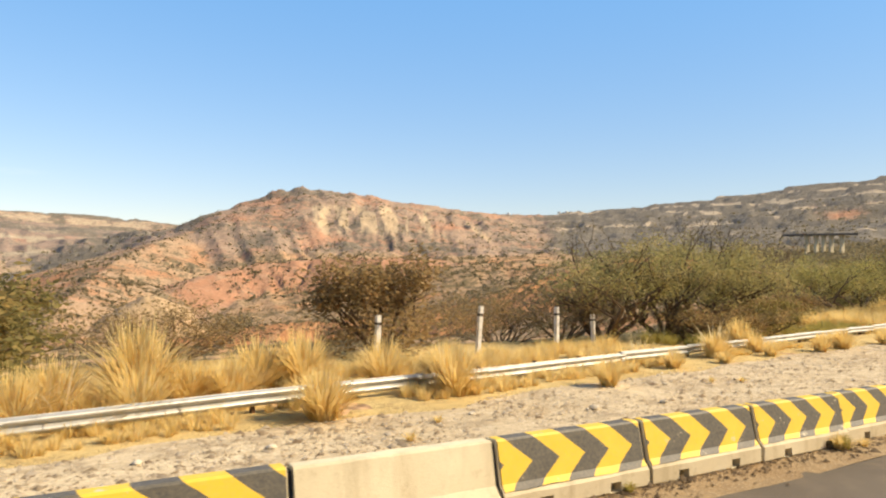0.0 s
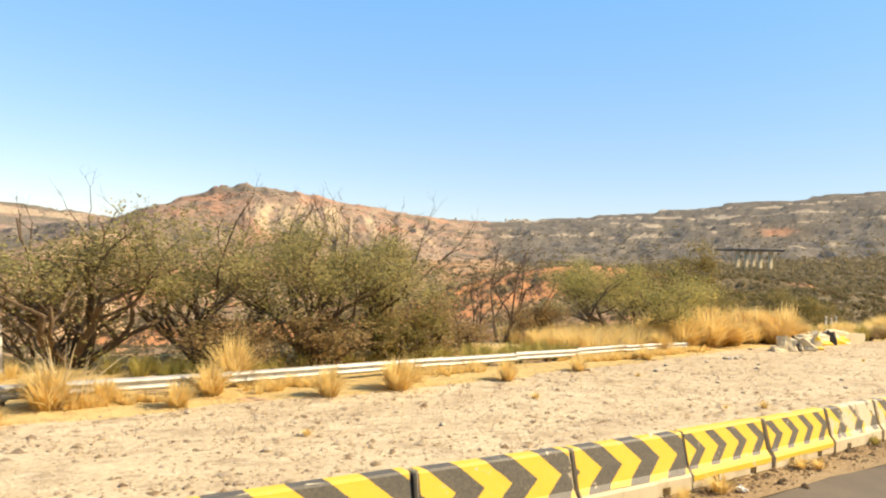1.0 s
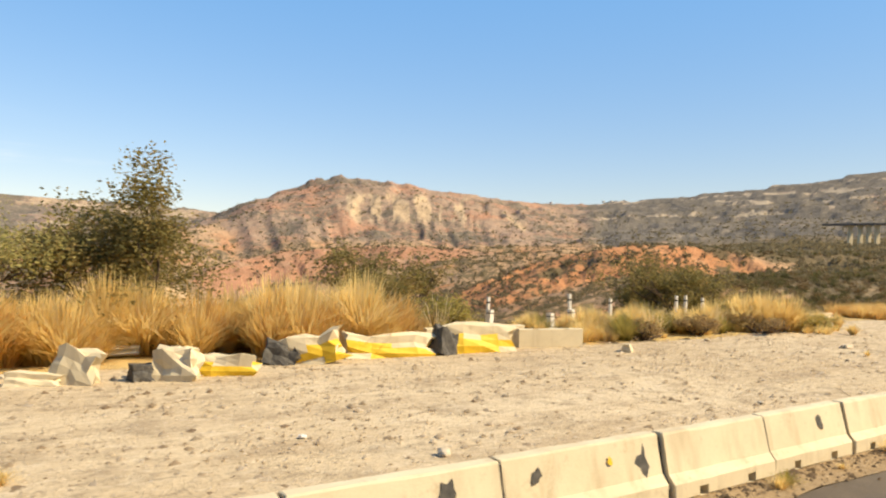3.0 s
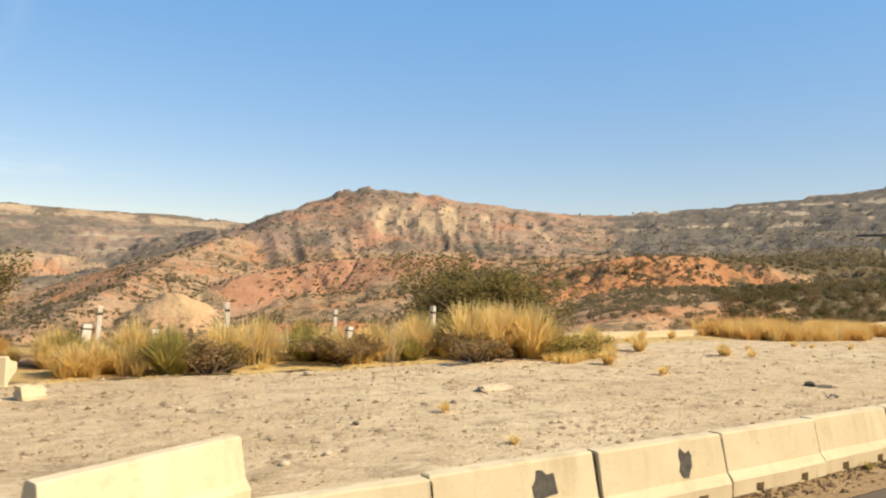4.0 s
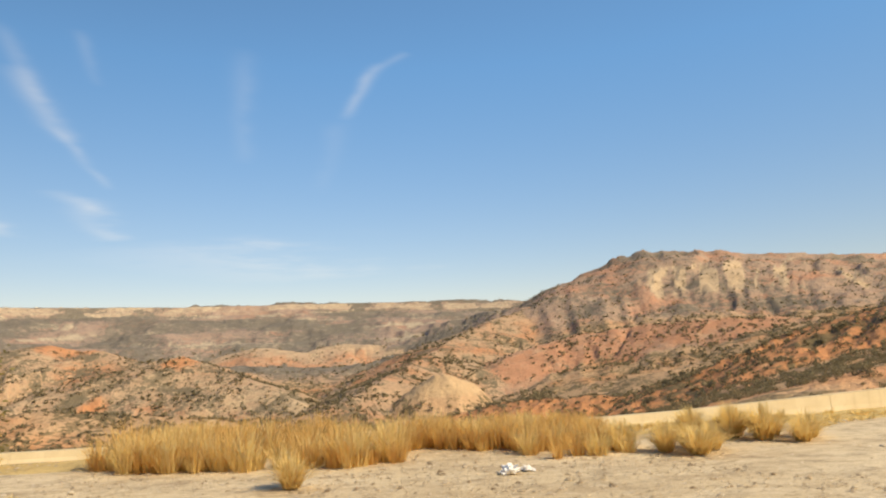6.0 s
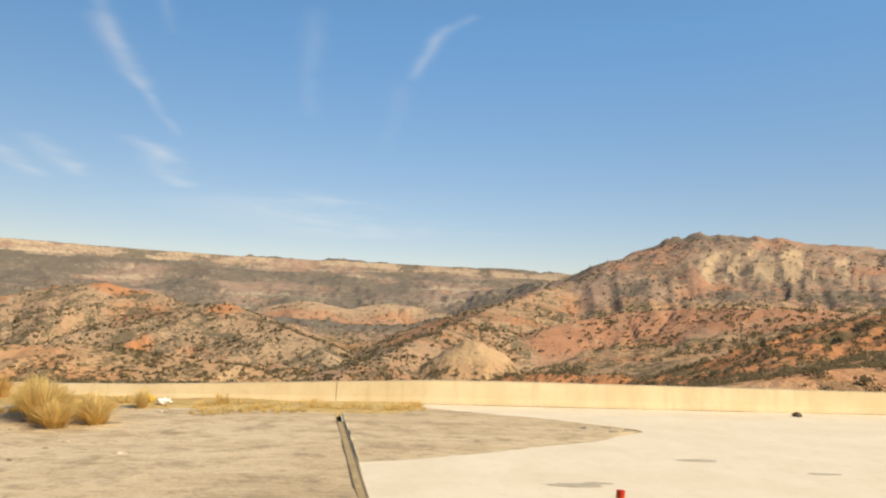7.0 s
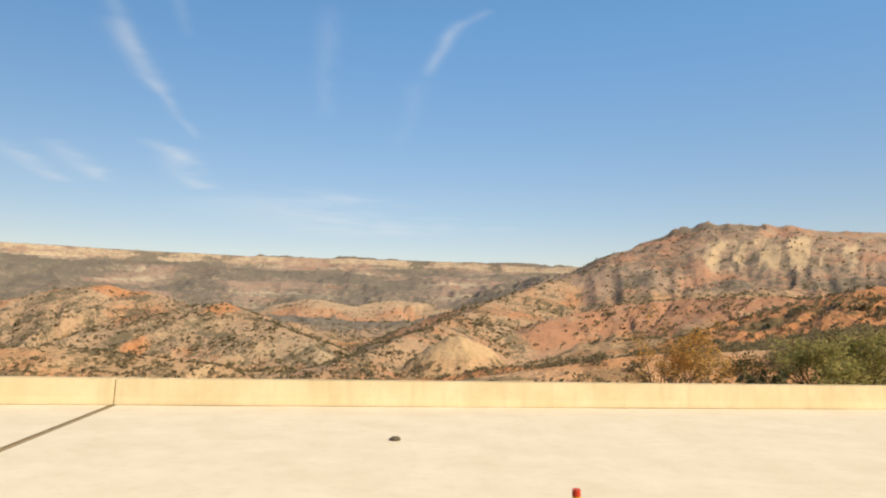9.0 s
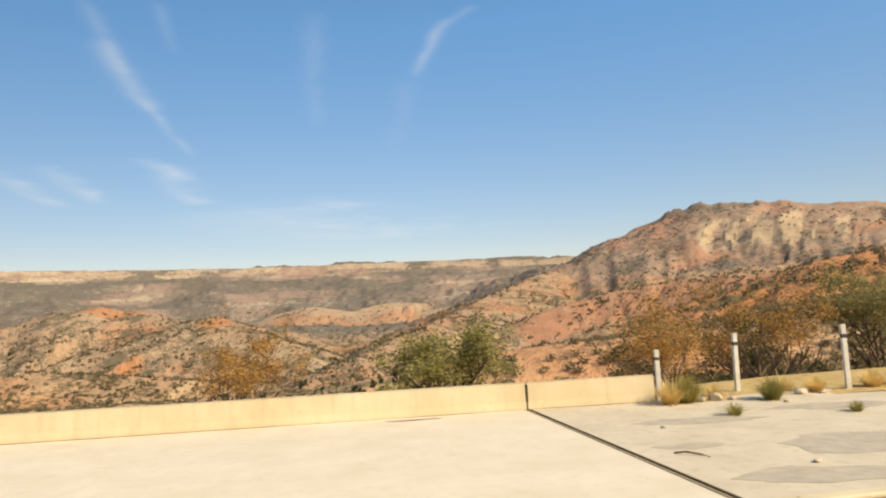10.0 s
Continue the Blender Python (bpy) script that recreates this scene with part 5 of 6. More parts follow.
def guardrail(spans, label):
    x0, y0 = spans[0][0], float(rail_y(spans[0][0]))
    g = empty("guardrail", pose(0, 0, 0), label, "guardrail")
    rnd = random.Random(3)
    for a, b in spans:
        ya, yb = float(rail_y(a)), float(rail_y(b))
        r = part("rail", w_beam(math.hypot(b - a, yb - ya) + 0.25), M_STEEL, g, "dented galvanised steel rail")
        r.matrix_world = pose(a, ya - rnd.uniform(0, 0.015), 0.16 + rnd.uniform(-0.03, 0.03), rnd.uniform(-5, 5), rnd.uniform(-0.5, 0.5), math.degrees(math.atan2(yb - ya, b - a)))
        for f in (0.04, 0.52):
            x = a + (b - a) * f
            bm = bmesh.new()
            add_prism(bm, [(0.03, -0.3), (0.03, 0.47), (0.15, 0.47), (0.15, -0.3)], -0.035, 0.035)
            p = part("post", bm, M_RUST, g, "rusty steel post")
            p.location = (x, float(rail_y(x)), 0)
            bm = bmesh.new()
            bmesh.ops.create_cone(bm, cap_ends=True, segments=8, radius1=0.022, radius2=0.018, depth=0.03, matrix=Matrix.Rotation(radians(90), 4, 'X'))
            p2 = part("bolt", bm, M_RUST, p)
            p2.location = (0, -0.02, 0.31)
    return g


guardrail([(-8.0 + 4.3 * k, -8.0 + 4.3 * (k + 1) - 0.02) for k in range(15)] + [(56.6, 58.7)], "low dented galvanised guardrail half sunk in dry grass")


def rail_piece(x, y, length, yaw, label):
    g = empty("rail_fragment", pose(x, y, 0.12, 4, 0, yaw), label, "guardrail piece")
    part("rail", w_beam(length), M_STEEL, g)
    bm = bmesh.new(); add_prism(bm, [(0.03, -0.3), (0.03, 0.3), (0.13, 0.3), (0.13, -0.3)], length * 0.5 - 0.03, length * 0.5 + 0.03)
    part("post", bm, M_RUST, g)


rail_piece(65.9, 19.9, 1.7, 4, "short length of guardrail among tall dry grass")
rail_piece(84.2, 20.2, 2.4, -3, "short length of guardrail half hidden by dry grass")


# ---- fence and guide posts ----
def guide_post(x, y, h, lean=0.0, yaw=0.0, w=0.16, label="white painted concrete guide post in dry grass"):
    z = float(land_height(x, y)) - 0.05
    p = empty("guide_post", pose(x, y, z, 0, lean, yaw), label, "post", "guide posts along the verge")
    bm = bmesh.new()
    add_box(bm, -w / 2, w / 2, -w / 2, w / 2, 0, h, 0.012)
    part("shaft", bm, M_WHITEPOST, p)
    bm = bmesh.new(); add_box(bm, -w / 2 - 0.004, w / 2 + 0.004, -w / 2 - 0.004, w / 2 + 0.004, h * 0.80, h * 0.86, 0.004)
    part("band", bm, M_BLACK_AND_SHADE, p, "worn dark band")
    return p


for x, y, h, lean in ((16.1, 21.8, 1.6, 1), (20.4, 21.7, 1.85, 4), (24.9, 21.9, 1.75, 0), (27.4, 22.0, 1.4, -5), (85.8, 26.2, 1.75, 3), (90.2, 24.5, 1.80, -2), (95.4, 26.3, 1.60, 1), (99.5, 24.6, 1.70, 0), (98.9, 23.5, 1.75, 0), (103.1, 25.2, 1.55, -2),
                      (215.45, 31.0, 1.75, 0), (218.5, 31.8, 2.15, 1), (221.9, 30.9, 2.3, 0)):
    guide_post(x, y, h, lean, rs.uniform(-10, 10))

def stub(x, y, h, lean=0.0):
    guide_post(x, y, h, lean, 10, 0.3, "broken stub of a pale concrete post in grass")


for x, y, h, lean in ((85.3, 25.4, 1.0, 5), (89.9, 24.1, 1.0, -3), (97.2, 29.0, 1.2, 9), (87.3, 23.0, 0.9, 0)):
    stub(x, y, h, lean)

# ---- marker at the bridge median ----
mk = empty("object_marker", pose(195.33, 12.75, 0.0, -9.0, 0, -89), "leaning ochre and grey hazard marker board beside the wall", "road marker")
M_OCHRE = plain_material("faded_ochre_board", (0.60, 0.31, 0.06), (0.72, 0.42, 0.10), 4, 0.7)
M_MAUVE = plain_material("faded_grey_board", (0.25, 0.20, 0.18), (0.36, 0.30, 0.28), 5, 0.7)
bm = bmesh.new(); add_box(bm, -0.55, 0.55, -0.02, 0.0, 0.70, 2.05, 0.004); part("board", bm, M_OCHRE, mk, "ochre painted board")
bm = bmesh.new(); add_box(bm, -0.55, 0.55, -0.022, 0.0, 2.054, 2.48, 0.004); part("top_plate", bm, M_MAUVE, mk, "faded grey top plate")
bm = bmesh.new(); add_box(bm, -0.54, 0.54, 0.003, 0.025, 0.71, 2.47, 0.004); part("backing", bm, M_BLACK_AND_SHADE, mk, "dark weathered back of the board")
for q in (-0.3, 0.3):
    bm = bmesh.new(); add_box(bm, q - 0.03, q + 0.03, 0.027, 0.08, 0.0, 2.3, 0.006); part("post", bm, M_RUST, mk)
for z in (0.95, 1.42):
    bm = bmesh.new(); add_box(bm, -0.42, 0.42, -0.0265, -0.0215, z, z + 0.07)
    for q in bm.verts: q.co.z -= q.co.x * 0.25
    part("stripe", bm, M_BLACK_AND_SHADE, mk, "worn dark diagonal stripe")
for z in (1.40, 1.84, 2.16):
    bm = bmesh.new(); add_box(bm, 0.50, 0.57, -0.03, 0.035, z, z + 0.13, 0.003); part("reflective_mark", bm, M_YELLOW, mk, "yellow reflective mark")
bm = bmesh.new(); add_box(bm, -0.06, 0.22, -0.029, -0.0235, 2.29, 2.33); part("mark", bm, M_RED, mk, "small red mark")


# ---- far viaduct ----
def viaduct():
    a, b = Vector((915, 419, 68)), Vector((950, 341, 68))
    v = empty("viaduct", pose(0, 0, 0), "distant concrete motorway viaduct on pale tall piers", "bridge")
    d = (b - a); L = d.length; d.normalize()
    yaw = math.degrees(math.atan2(d.y, d.x))
    bm = bmesh.new(); add_prism(bm, [(-6, 0.6), (-6, 2.0), (-6.3, 2.0), (-6.3, 2.8), (6.3, 2.8), (6.3, 2.0), (6, 2.0), (6, 0.6)], 0, L, 4)
    o = part("deck", bm, M_VIADUCT_DECK, v); o.matrix_world = pose(*a, 0, 0, yaw)
    for f in (0.34, 0.46, 0.56, 0.66, 0.80):
        p = a + d * L * f
        bm = bmesh.new()
        add_box(bm, -1.2, 1.2, -3.0, 3.0, -36, -1.2, 0.2); add_box(bm, -1.6, 1.6, -4.2, 4.2, -1.2, 0.6, 0.2)
        o = part("pier", bm, M_CREAM, v, "pale concrete pier"); o.matrix_world = pose(*p, 0, 0, 252)


M_VIADUCT_DECK = plain_material("grey_viaduct_concrete", (0.14, 0.13, 0.12), (0.23, 0.215, 0.195), 0.3, 0.9)
viaduct()


def village():
    r = random.Random(21)
    for k in range(26):
        b = r.uniform(-30, -12) if k < 16 else r.uniform(33, 50)
        rad = r.uniform(3370, 3450) if k < 16 else r.uniform(2780, 2830)
        x, y = OX + rad * math.sin(radians(b)), rad * math.cos(radians(b))
        z = float(land_height(x, y)) - 1
        h = empty("house", pose(x, y, z, 0, 0, r.uniform(0, 90)), "small whitewashed flat-roofed house on the far skyline", "house", "houses on the far skyline")
        w, d, t = r.uniform(7, 14), r.uniform(6, 10), r.uniform(4.5, 8)
        bm = bmesh.new(); add_box(bm, -w / 2, w / 2, -d / 2, d / 2, 0, t, 0.1); part("wall", bm, M_WHITEPOST, h)
        bm = bmesh.new(); add_box(bm, -w / 2 - 0.4, w / 2 + 0.4, -d / 2 - 0.4, d / 2 + 0.4, t, t + 0.4, 0.05); part("roof", bm, M_STONE, h)
        for sx in (-0.25, 0.25):
            bm = bmesh.new(); add_box(bm, w * sx - 0.6, w * sx + 0.6, -d / 2 - 0.06, -d / 2 + 0.05, 1.2, 2.8); part("window", bm, M_HOLE, h)


village()


# ---- plants ----
def leaf_quads(centers, sizes, r, flat=0.3, long=1.6):
    n = len(centers)
    a = r.normal(size=(n, 3)); a[:, 2] *= flat; a /= np.linalg.norm(a, axis=1)[:, None]
    b = r.normal(size=(n, 3)); b -= (b * a).sum(1)[:, None] * a; b /= np.linalg.norm(b, axis=1)[:, None]
    s = sizes[:, None]
    v = np.stack([centers - a * s * long / 2, centers + b * s * 0.35, centers + a * s * long / 2, centers - b * s * 0.35], 1)
    return v.reshape(-1, 3), np.arange(n * 4).reshape(-1, 4)


def grow(bm, rnd, start, way, length, radius, depth, tips, wander=0.35, split=(2, 3), lift=0.15, shrink=0.68):
    pts, rad = [start.copy()], [radius]
    p, d = start.copy(), way.normalized()
    n = 4
    for k in range(n):
        d = (d + Vector((rnd.uniform(-1, 1), rnd.uniform(-1, 1), rnd.uniform(-0.6, 0.6) + lift)) * wander).normalized()
        p = p + d * length / n
        pts.append(p.copy()); rad.append(radius * (1 - 0.45 * (k + 1) / n))
        if depth <= 1: tips.append(p.copy())
    add_tube(bm, pts, rad, 5 if depth > 1 else 3, depth > 1)
    if depth <= 0: return
    for _ in range(rnd.randint(*split)):
        k = rnd.randint(2, n)
        q = pts[k]
        side = Vector((rnd.uniform(-1, 1), rnd.uniform(-1, 1), rnd.uniform(-0.15, 0.7)))
        grow(bm, rnd, q, (d * 0.6 + side).normalized(), length * shrink * rnd.uniform(0.8, 1.15), rad[k] * 0.72, depth - 1, tips, wander, split, lift, shrink)


def shrub(name, x, y, height, width, leaf, label, seed, leaves=5000, leaf_size=0.09, stems=4, depth=4, spread=0.30, low=0.0, bark=None, z=None, category="shrub", top_flat=1.0, dome=0.0, twigs=0, thick=1.0):
    """A multi-stemmed shrub or small tree: tapered limbs and a crown of many small leaves with gaps."""
    rnd, r = random.Random(seed), np.random.RandomState(seed)
    z = float(land_height(x, y)) - 0.05 if z is None else z
    t = empty(name, pose(x, y, z, 0, 0, 0), label, category)
    bm, tips = bmesh.new(), []
    for k in range(stems):
        a = 2 * math.pi * (k + rnd.random() * 0.6) / stems
        way = Vector((math.cos(a) * 0.7, math.sin(a) * 0.7, rnd.uniform(0.8, 1.3)))
        grow(bm, rnd, Vector((math.cos(a) * 0.08, math.sin(a) * 0.08, 0)), way, height * 0.42, (0.035 + 0.012 * height) * thick, depth, tips)
    P = np.array([tuple(p) for p in tips])
    ext = np.array([max(np.abs(np.percentile(P[:, 0], (4, 96))).max(), 0.1), max(np.abs(np.percentile(P[:, 1], (4, 96))).max(), 0.1)])
    sx, sz = width / 2 / ext.max(), height / np.percentile(P[:, 2], 97)
    for v in bm.verts: v.co = Vector((v.co.x * sx, v.co.y * sx, v.co.z * sz))
    P = P * (sx, sx, sz)
    part("trunk", bm, bark or M_BARK, t, "bare branching stems")
    for k in range(twigs):
        bm, ends = bmesh.new(), []
        a = 2 * math.pi * k / twigs + rnd.random()
        grow(bm, rnd, Vector((math.cos(a), math.sin(a), 0)) * width * 0.13 + Vector((0, 0, height * 0.55)), Vector((math.cos(a) * 0.5, math.sin(a) * 0.5, 1.2)), height * 0.54, 0.048, 3, ends, 0.3, (2, 3), 0.25, 0.55)
        part("upper_twig", bm, bark or M_BARK, t, "thin bare upper twig")
    if leaves:
        w = np.where(P[:, 2] > low * height, 1.0, 0.15) * (0.08 + r.rand(len(P)) ** 2.5)
        c = P[r.choice(len(P), leaves, p=w / w.sum())] + np.clip(r.normal(size=(leaves, 3)), -1.5, 1.5) * (spread, spread, spread * 0.6 * top_flat)
        if dome:
            k = 90 if leaves < 28000 else 170
            d = r.normal(size=(k, 3)); d[:, 2] = np.abs(d[:, 2]) * 1.1 - 0.1; d /= np.linalg.norm(d, axis=1)[:, None]
            cl = d * r.uniform(0.55, 0.98, (k, 1)) * (width / 2, width / 2, height * 0.93) + (0, 0, height * 0.05)
            n = int(leaves * dome)
            wk = 0.3 + r.rand(k)
            c[:n] = cl[r.choice(k, n, p=wk / wk.sum())] + np.clip(r.normal(size=(n, 3)), -1.7, 1.7) * width * np.array((0.062, 0.062, 0.045)) * (1.0 if leaves < 28000 else 0.72)
        c[:, 2] = np.maximum(c[:, 2], 0.05)
        v, q = leaf_quads(c, leaf_size * r.uniform(0.6, 1.5, leaves), r)
        mesh_part("crown", array_mesh("crown", v, q, leaf), t)
    return t


shrub("dry_bush", 17.2, 23.4, 3.3, 4.2, M_LEAF_BROWN, "dark brown half-bare thorn bush behind the guardrail", 1, 7500, 0.11, 6, 4, dome=0.35)
shrub("shrub", 4.6, 22.4, 2.5, 5.2, M_LEAF_DARK, "dull olive shrub behind the guardrail", 2, 9000, 0.11, 6, 4, dome=0.5)
shrub("shrub", 29.4, 23.0, 4.2, 6.0, M_LEAF_GREEN, "tall feathery thorn tree with sparse green leaves", 45, 11000, 0.07, 7, 4, spread=0.30, dome=0.15, twigs=3)
shrub("shrub", 33.2, 22.4, 4.5, 6.6, M_LEAF_GREEN, "tall feathery thorn tree with sparse green leaves", 4, 13000, 0.07, 7, 4, spread=0.30, dome=0.15, twigs=3)
shrub("shrub", 37.2, 22.6, 4.7, 6.8, M_LEAF_GREEN, "feathery green thorn tree with dry twigs", 3, 15000, 0.075, 8, 4, spread=0.30, dome=0.15, twigs=4)
shrub("shrub", 40.8, 22.6, 4.6, 6.6, M_LEAF_GREEN, "broad green thorn tree with tall bare twigs", 5, 16000, 0.075, 8, 4, spread=0.30, dome=0.2, twigs=6)
shrub("dry_bush", 33.0, 20.6, 1.6, 3.4, M_LEAF_BROWN, "brown dry undergrowth below the thorn trees", 31, 4000, 0.08, 8, 4, spread=0.2, dome=0.3)
shrub("dry_bush", 36.2, 20.3, 1.7, 3.6, M_LEAF_BROWN, "dark low bush under the thorn tree", 32, 4600, 0.08, 8, 4, spread=0.2, dome=0.3)
shrub("dry_bush", 39.4, 20.5, 1.9, 3.8, M_LEAF_DARK, "dark low bush under the thorn tree", 36, 5200, 0.08, 8, 4, spread=0.2, dome=0.35)
shrub("dry_bush", 42.0, 21.4, 2.2, 3.4, M_LEAF_BROWN, "brown dry undergrowth below the thorn trees", 37, 4600, 0.08, 8, 4, spread=0.2, dome=0.3)
shrub("dry_bush", 46.4, 24.0, 1.3, 4.0, M_LEAF_BROWN, "low brown dry bush behind the guardrail", 38, 3600, 0.08, 8, 4, spread=0.2, dome=0.3)
shrub("dry_bush", 10.6, 26.0, 2.2, 5.6, M_LEAF_BROWN, "brown half-bare thorn scrub on the brow of the slope", 41, 6000, 0.06, 14, 3, spread=0.34, bark=M_TWIG, thick=0.4)
shrub("dry_bush", 20.6, 26.6, 2.6, 6.4, M_LEAF_BROWN, "brown half-bare thorn scrub on the brow of the slope", 42, 7000, 0.06, 15, 3, spread=0.34, bark=M_TWIG, thick=0.4)
shrub("dry_bush", 25.2, 25.6, 2.2, 5.6, M_LEAF_BROWN, "brown half-bare thorn scrub on the brow of the slope", 43, 6000, 0.06, 14, 3, spread=0.34, bark=M_TWIG, thick=0.4)
shrub("dry_bush", 29.0, 25.0, 2.9, 5.8, M_LEAF_BROWN, "brown half-bare thorn scrub on the brow of the slope", 44, 7000, 0.06, 14, 3, spread=0.34, bark=M_TWIG, thick=0.4)
shrub("bare_tree", 51.3, 25.6, 6.4, 4.4, M_LEAF_BROWN, "leafless dead tree with forked dark branches", 7, 160, 0.07, 3, 4, thick=0.75, bark=M_DEADWOOD, category="tree")
shrub("bare_tree", 47.8, 24.6, 4.2, 3.2, M_LEAF_BROWN, "small leafless dead tree with dark twigs", 39, 220, 0.08, 3, 4, bark=M_DEADWOOD, category="tree")
shrub("dry_bush", 53.6, 25.0, 2.2, 4.6, M_LEAF_BROWN, "low brown dry bush behind the guardrail", 6, 5000, 0.09, 7, 4, spread=0.24, dome=0.3)
shrub("tree", 60.6, 24.6, 4.7, 11.6, M_LEAF_LIGHT, "light yellow-green feathery tree among golden grass", 8, 26000, 0.075, 8, 4, spread=0.45, low=0.3, category="tree", dome=0.1)
shrub("tree", 67.6, 24.4, 5.6, 8.0, M_LEAF_DARK, "dense dark green tree leaning over the grass", 9, 26000, 0.10, 4, 4, spread=0.4, low=0.2, category="tree", dome=0.45)
shrub("weed_bush", 79.6, 21.2, 1.7, 2.6, M_GRASS_GREEN, "leafy green weed bush among tall dry grass", 46, 2600, 0.09, 8, 3, spread=0.2, dome=0.2)
shrub("bush", 79.9, 26.6, 3.9, 5.6, M_LEAF_DARK, "dark green bush among dry grass", 11, 13000, 0.10, 6, 3, dome=0.4)
shrub("bush", 105.9, 30.0, 4.8, 9.4, M_LEAF_DARK, "large dense dark olive bush with rusty leaves below the wall", 12, 29900, 0.125, 9, 4, spread=0.35, dome=0.8)
shrub("dry_bush", 92.4, 18.3, 0.95, 3.0, M_LEAF_BROWN, "low dark dry bush at the gravel edge", 13, 3800, 0.06, 7, 3, spread=0.14)
shrub("dry_bush", 88.0, 17.9, 0.8, 2.2, M_LEAF_BROWN, "low dark dry bush at the gravel edge", 14, 2600, 0.06, 7, 3, spread=0.14)
shrub("dry_bush", 97.2, 17.7, 0.9, 2.8, M_LEAF_BROWN, "low dark dry bush at the gravel edge", 15, 3200, 0.06, 7, 3, spread=0.14)
shrub("dry_bush", 101.6, 17.4, 1.1, 3.0, M_GRASS_GREEN, "low olive green bush at the gravel edge", 16, 4200, 0.06, 7, 3, spread=0.14)
shrub("dry_bush", 105.0, 4.25, 0.7, 1.1, M_LEAF_DARK, "olive weed bush at the foot of the barrier", 17, 3200, 0.034, 10, 3, spread=0.08, z=0.0)
shrub("dry_bush", 101.9, 3.75, 0.45, 1.2, M_LEAF_BROWN, "low brown weed at the foot of the barrier", 18, 1400, 0.028, 10, 3, spread=0.08, z=0.0)
shrub("bush", 199.7, 37.0, 4.4, 5.0, M_LEAF_RUST, "thin rust-orange bush below the bridge parapet", 20, 5000, 0.08, 8, 4, spread=0.22, bark=M_TWIG)
shrub("bush", 208.2, 38.5, 4.4, 5.4, M_LEAF_LIGHT, "green and yellow bush below the bridge parapet", 21, 13000, 0.10, 7, 4, spread=0.26, dome=0.3)
shrub("bush", 219.0, 40.0, 5.6, 5.6, M_LEAF_RUST, "rusty thin bush below the end of the parapet", 22, 5200, 0.09, 7, 4, spread=0.35, bark=M_TWIG)
shrub("bush", 224.5, 41.5, 6.0, 5.6, M_LEAF_RUST, "rusty thorn bush beyond the parapet", 23, 5200, 0.09, 7, 4, spread=0.35, bark=M_TWIG)
shrub("bush", 230.0, 41.0, 5.6, 4.6, M_LEAF_GREEN, "dark green bush beyond the parapet", 24, 7000, 0.10, 6, 4)


# grass tufts: four shapes, copied
def tuft_mesh(seed, blades, height, width, mat, plume=0.0):
    r = np.random.RandomState(seed)
    n = blades
    a = r.uniform(0, 2 * np.pi, n)
    base = np.stack([np.cos(a), np.sin(a), 0 * a], 1) * (r.rand(n) ** 0.6 * width * 0.18)[:, None]
    lean = r.uniform(0.05, 1.0, n) ** 1.1
    h = height * r.uniform(0.45, 1.05, n) * (1 - 0.25 * lean)
    out = np.stack([np.cos(a + r.normal(size=n) * 0.4), np.sin(a + r.normal(size=n) * 0.4), 0 * a], 1)
    side = np.stack([-out[:, 1], out[:, 0], 0 * a], 1)
    rows = []
    for t in (0.0, 0.4, 0.75, 1.0):
        c = base + out * (lean * width * 0.62 * t ** 1.7)[:, None]
        c[:, 2] = h * (t - 0.28 * lean * t ** 3)
        wd = (0.0055 + 0.0035 * r.rand(n)) * (1.0, 0.9, 0.65, 0.12)[len(rows)] * (1 + height * 0.5)
        rows.append((c - side * wd[:, None], c + side * wd[:, None]))
    V = np.stack([q for row in rows for q in row], 1).reshape(-1, 3)
    k = np.arange(n)[:, None] * 8
    F = np.concatenate([k + np.array([[2 * i, 2 * i + 1, 2 * i + 3, 2 * i + 2]]) for i in range(3)])
    return array_mesh("tuft", V, F, mat)


def grass_field(name, xs, ys, heights, blades, mat, label, seed):
    """A stand of dry grass, blade by blade, in one mesh."""
    r = np.random.RandomState(seed)
    n = len(xs)
    k = np.repeat(np.arange(n), int(blades * 1.4))
    t = len(k)
    a = r.uniform(0, 2 * np.pi, t)
    h = heights[k] * r.uniform(0.45, 1.1, t)
    rad = heights[k] * 0.30 * r.rand(t) ** 0.6
    z0 = np.maximum(land_height(xs, ys), -0.6)
    z0 = np.where(z0 < -0.15, np.maximum(z0, 0.02), z0)
    base = np.stack([xs[k] + rad * np.cos(a), ys[k] + rad * np.sin(a), z0[k]], 1)
    lean = r.uniform(0.05, 1.0, t) ** 1.2
    o = np.stack([np.cos(a), np.sin(a), 0 * a], 1)
    side = np.stack([-o[:, 1], o[:, 0], 0 * a], 1)
    rows = []
    for q, wq in ((0.0, 1.0), (0.55, 0.85), (1.0, 0.1)):
        c = base + o * (lean * h * 0.95 * q ** 1.6)[:, None]
        c[:, 2] += h * (q - 0.25 * lean * q ** 3)
        w = (0.005 + 0.0055 * h) * wq
        rows += [c - side * w[:, None], c + side * w[:, None]]
    V = np.stack(rows, 1).reshape(-1, 3)
    j = np.arange(t)[:, None] * 6
    F = np.concatenate([j + np.array([[0, 1, 3, 2]]), j + np.array([[2, 3, 5, 4]])])
    return tagged(new(name, array_mesh(name, V, F, mat)), label, "grass", kind="stuff")


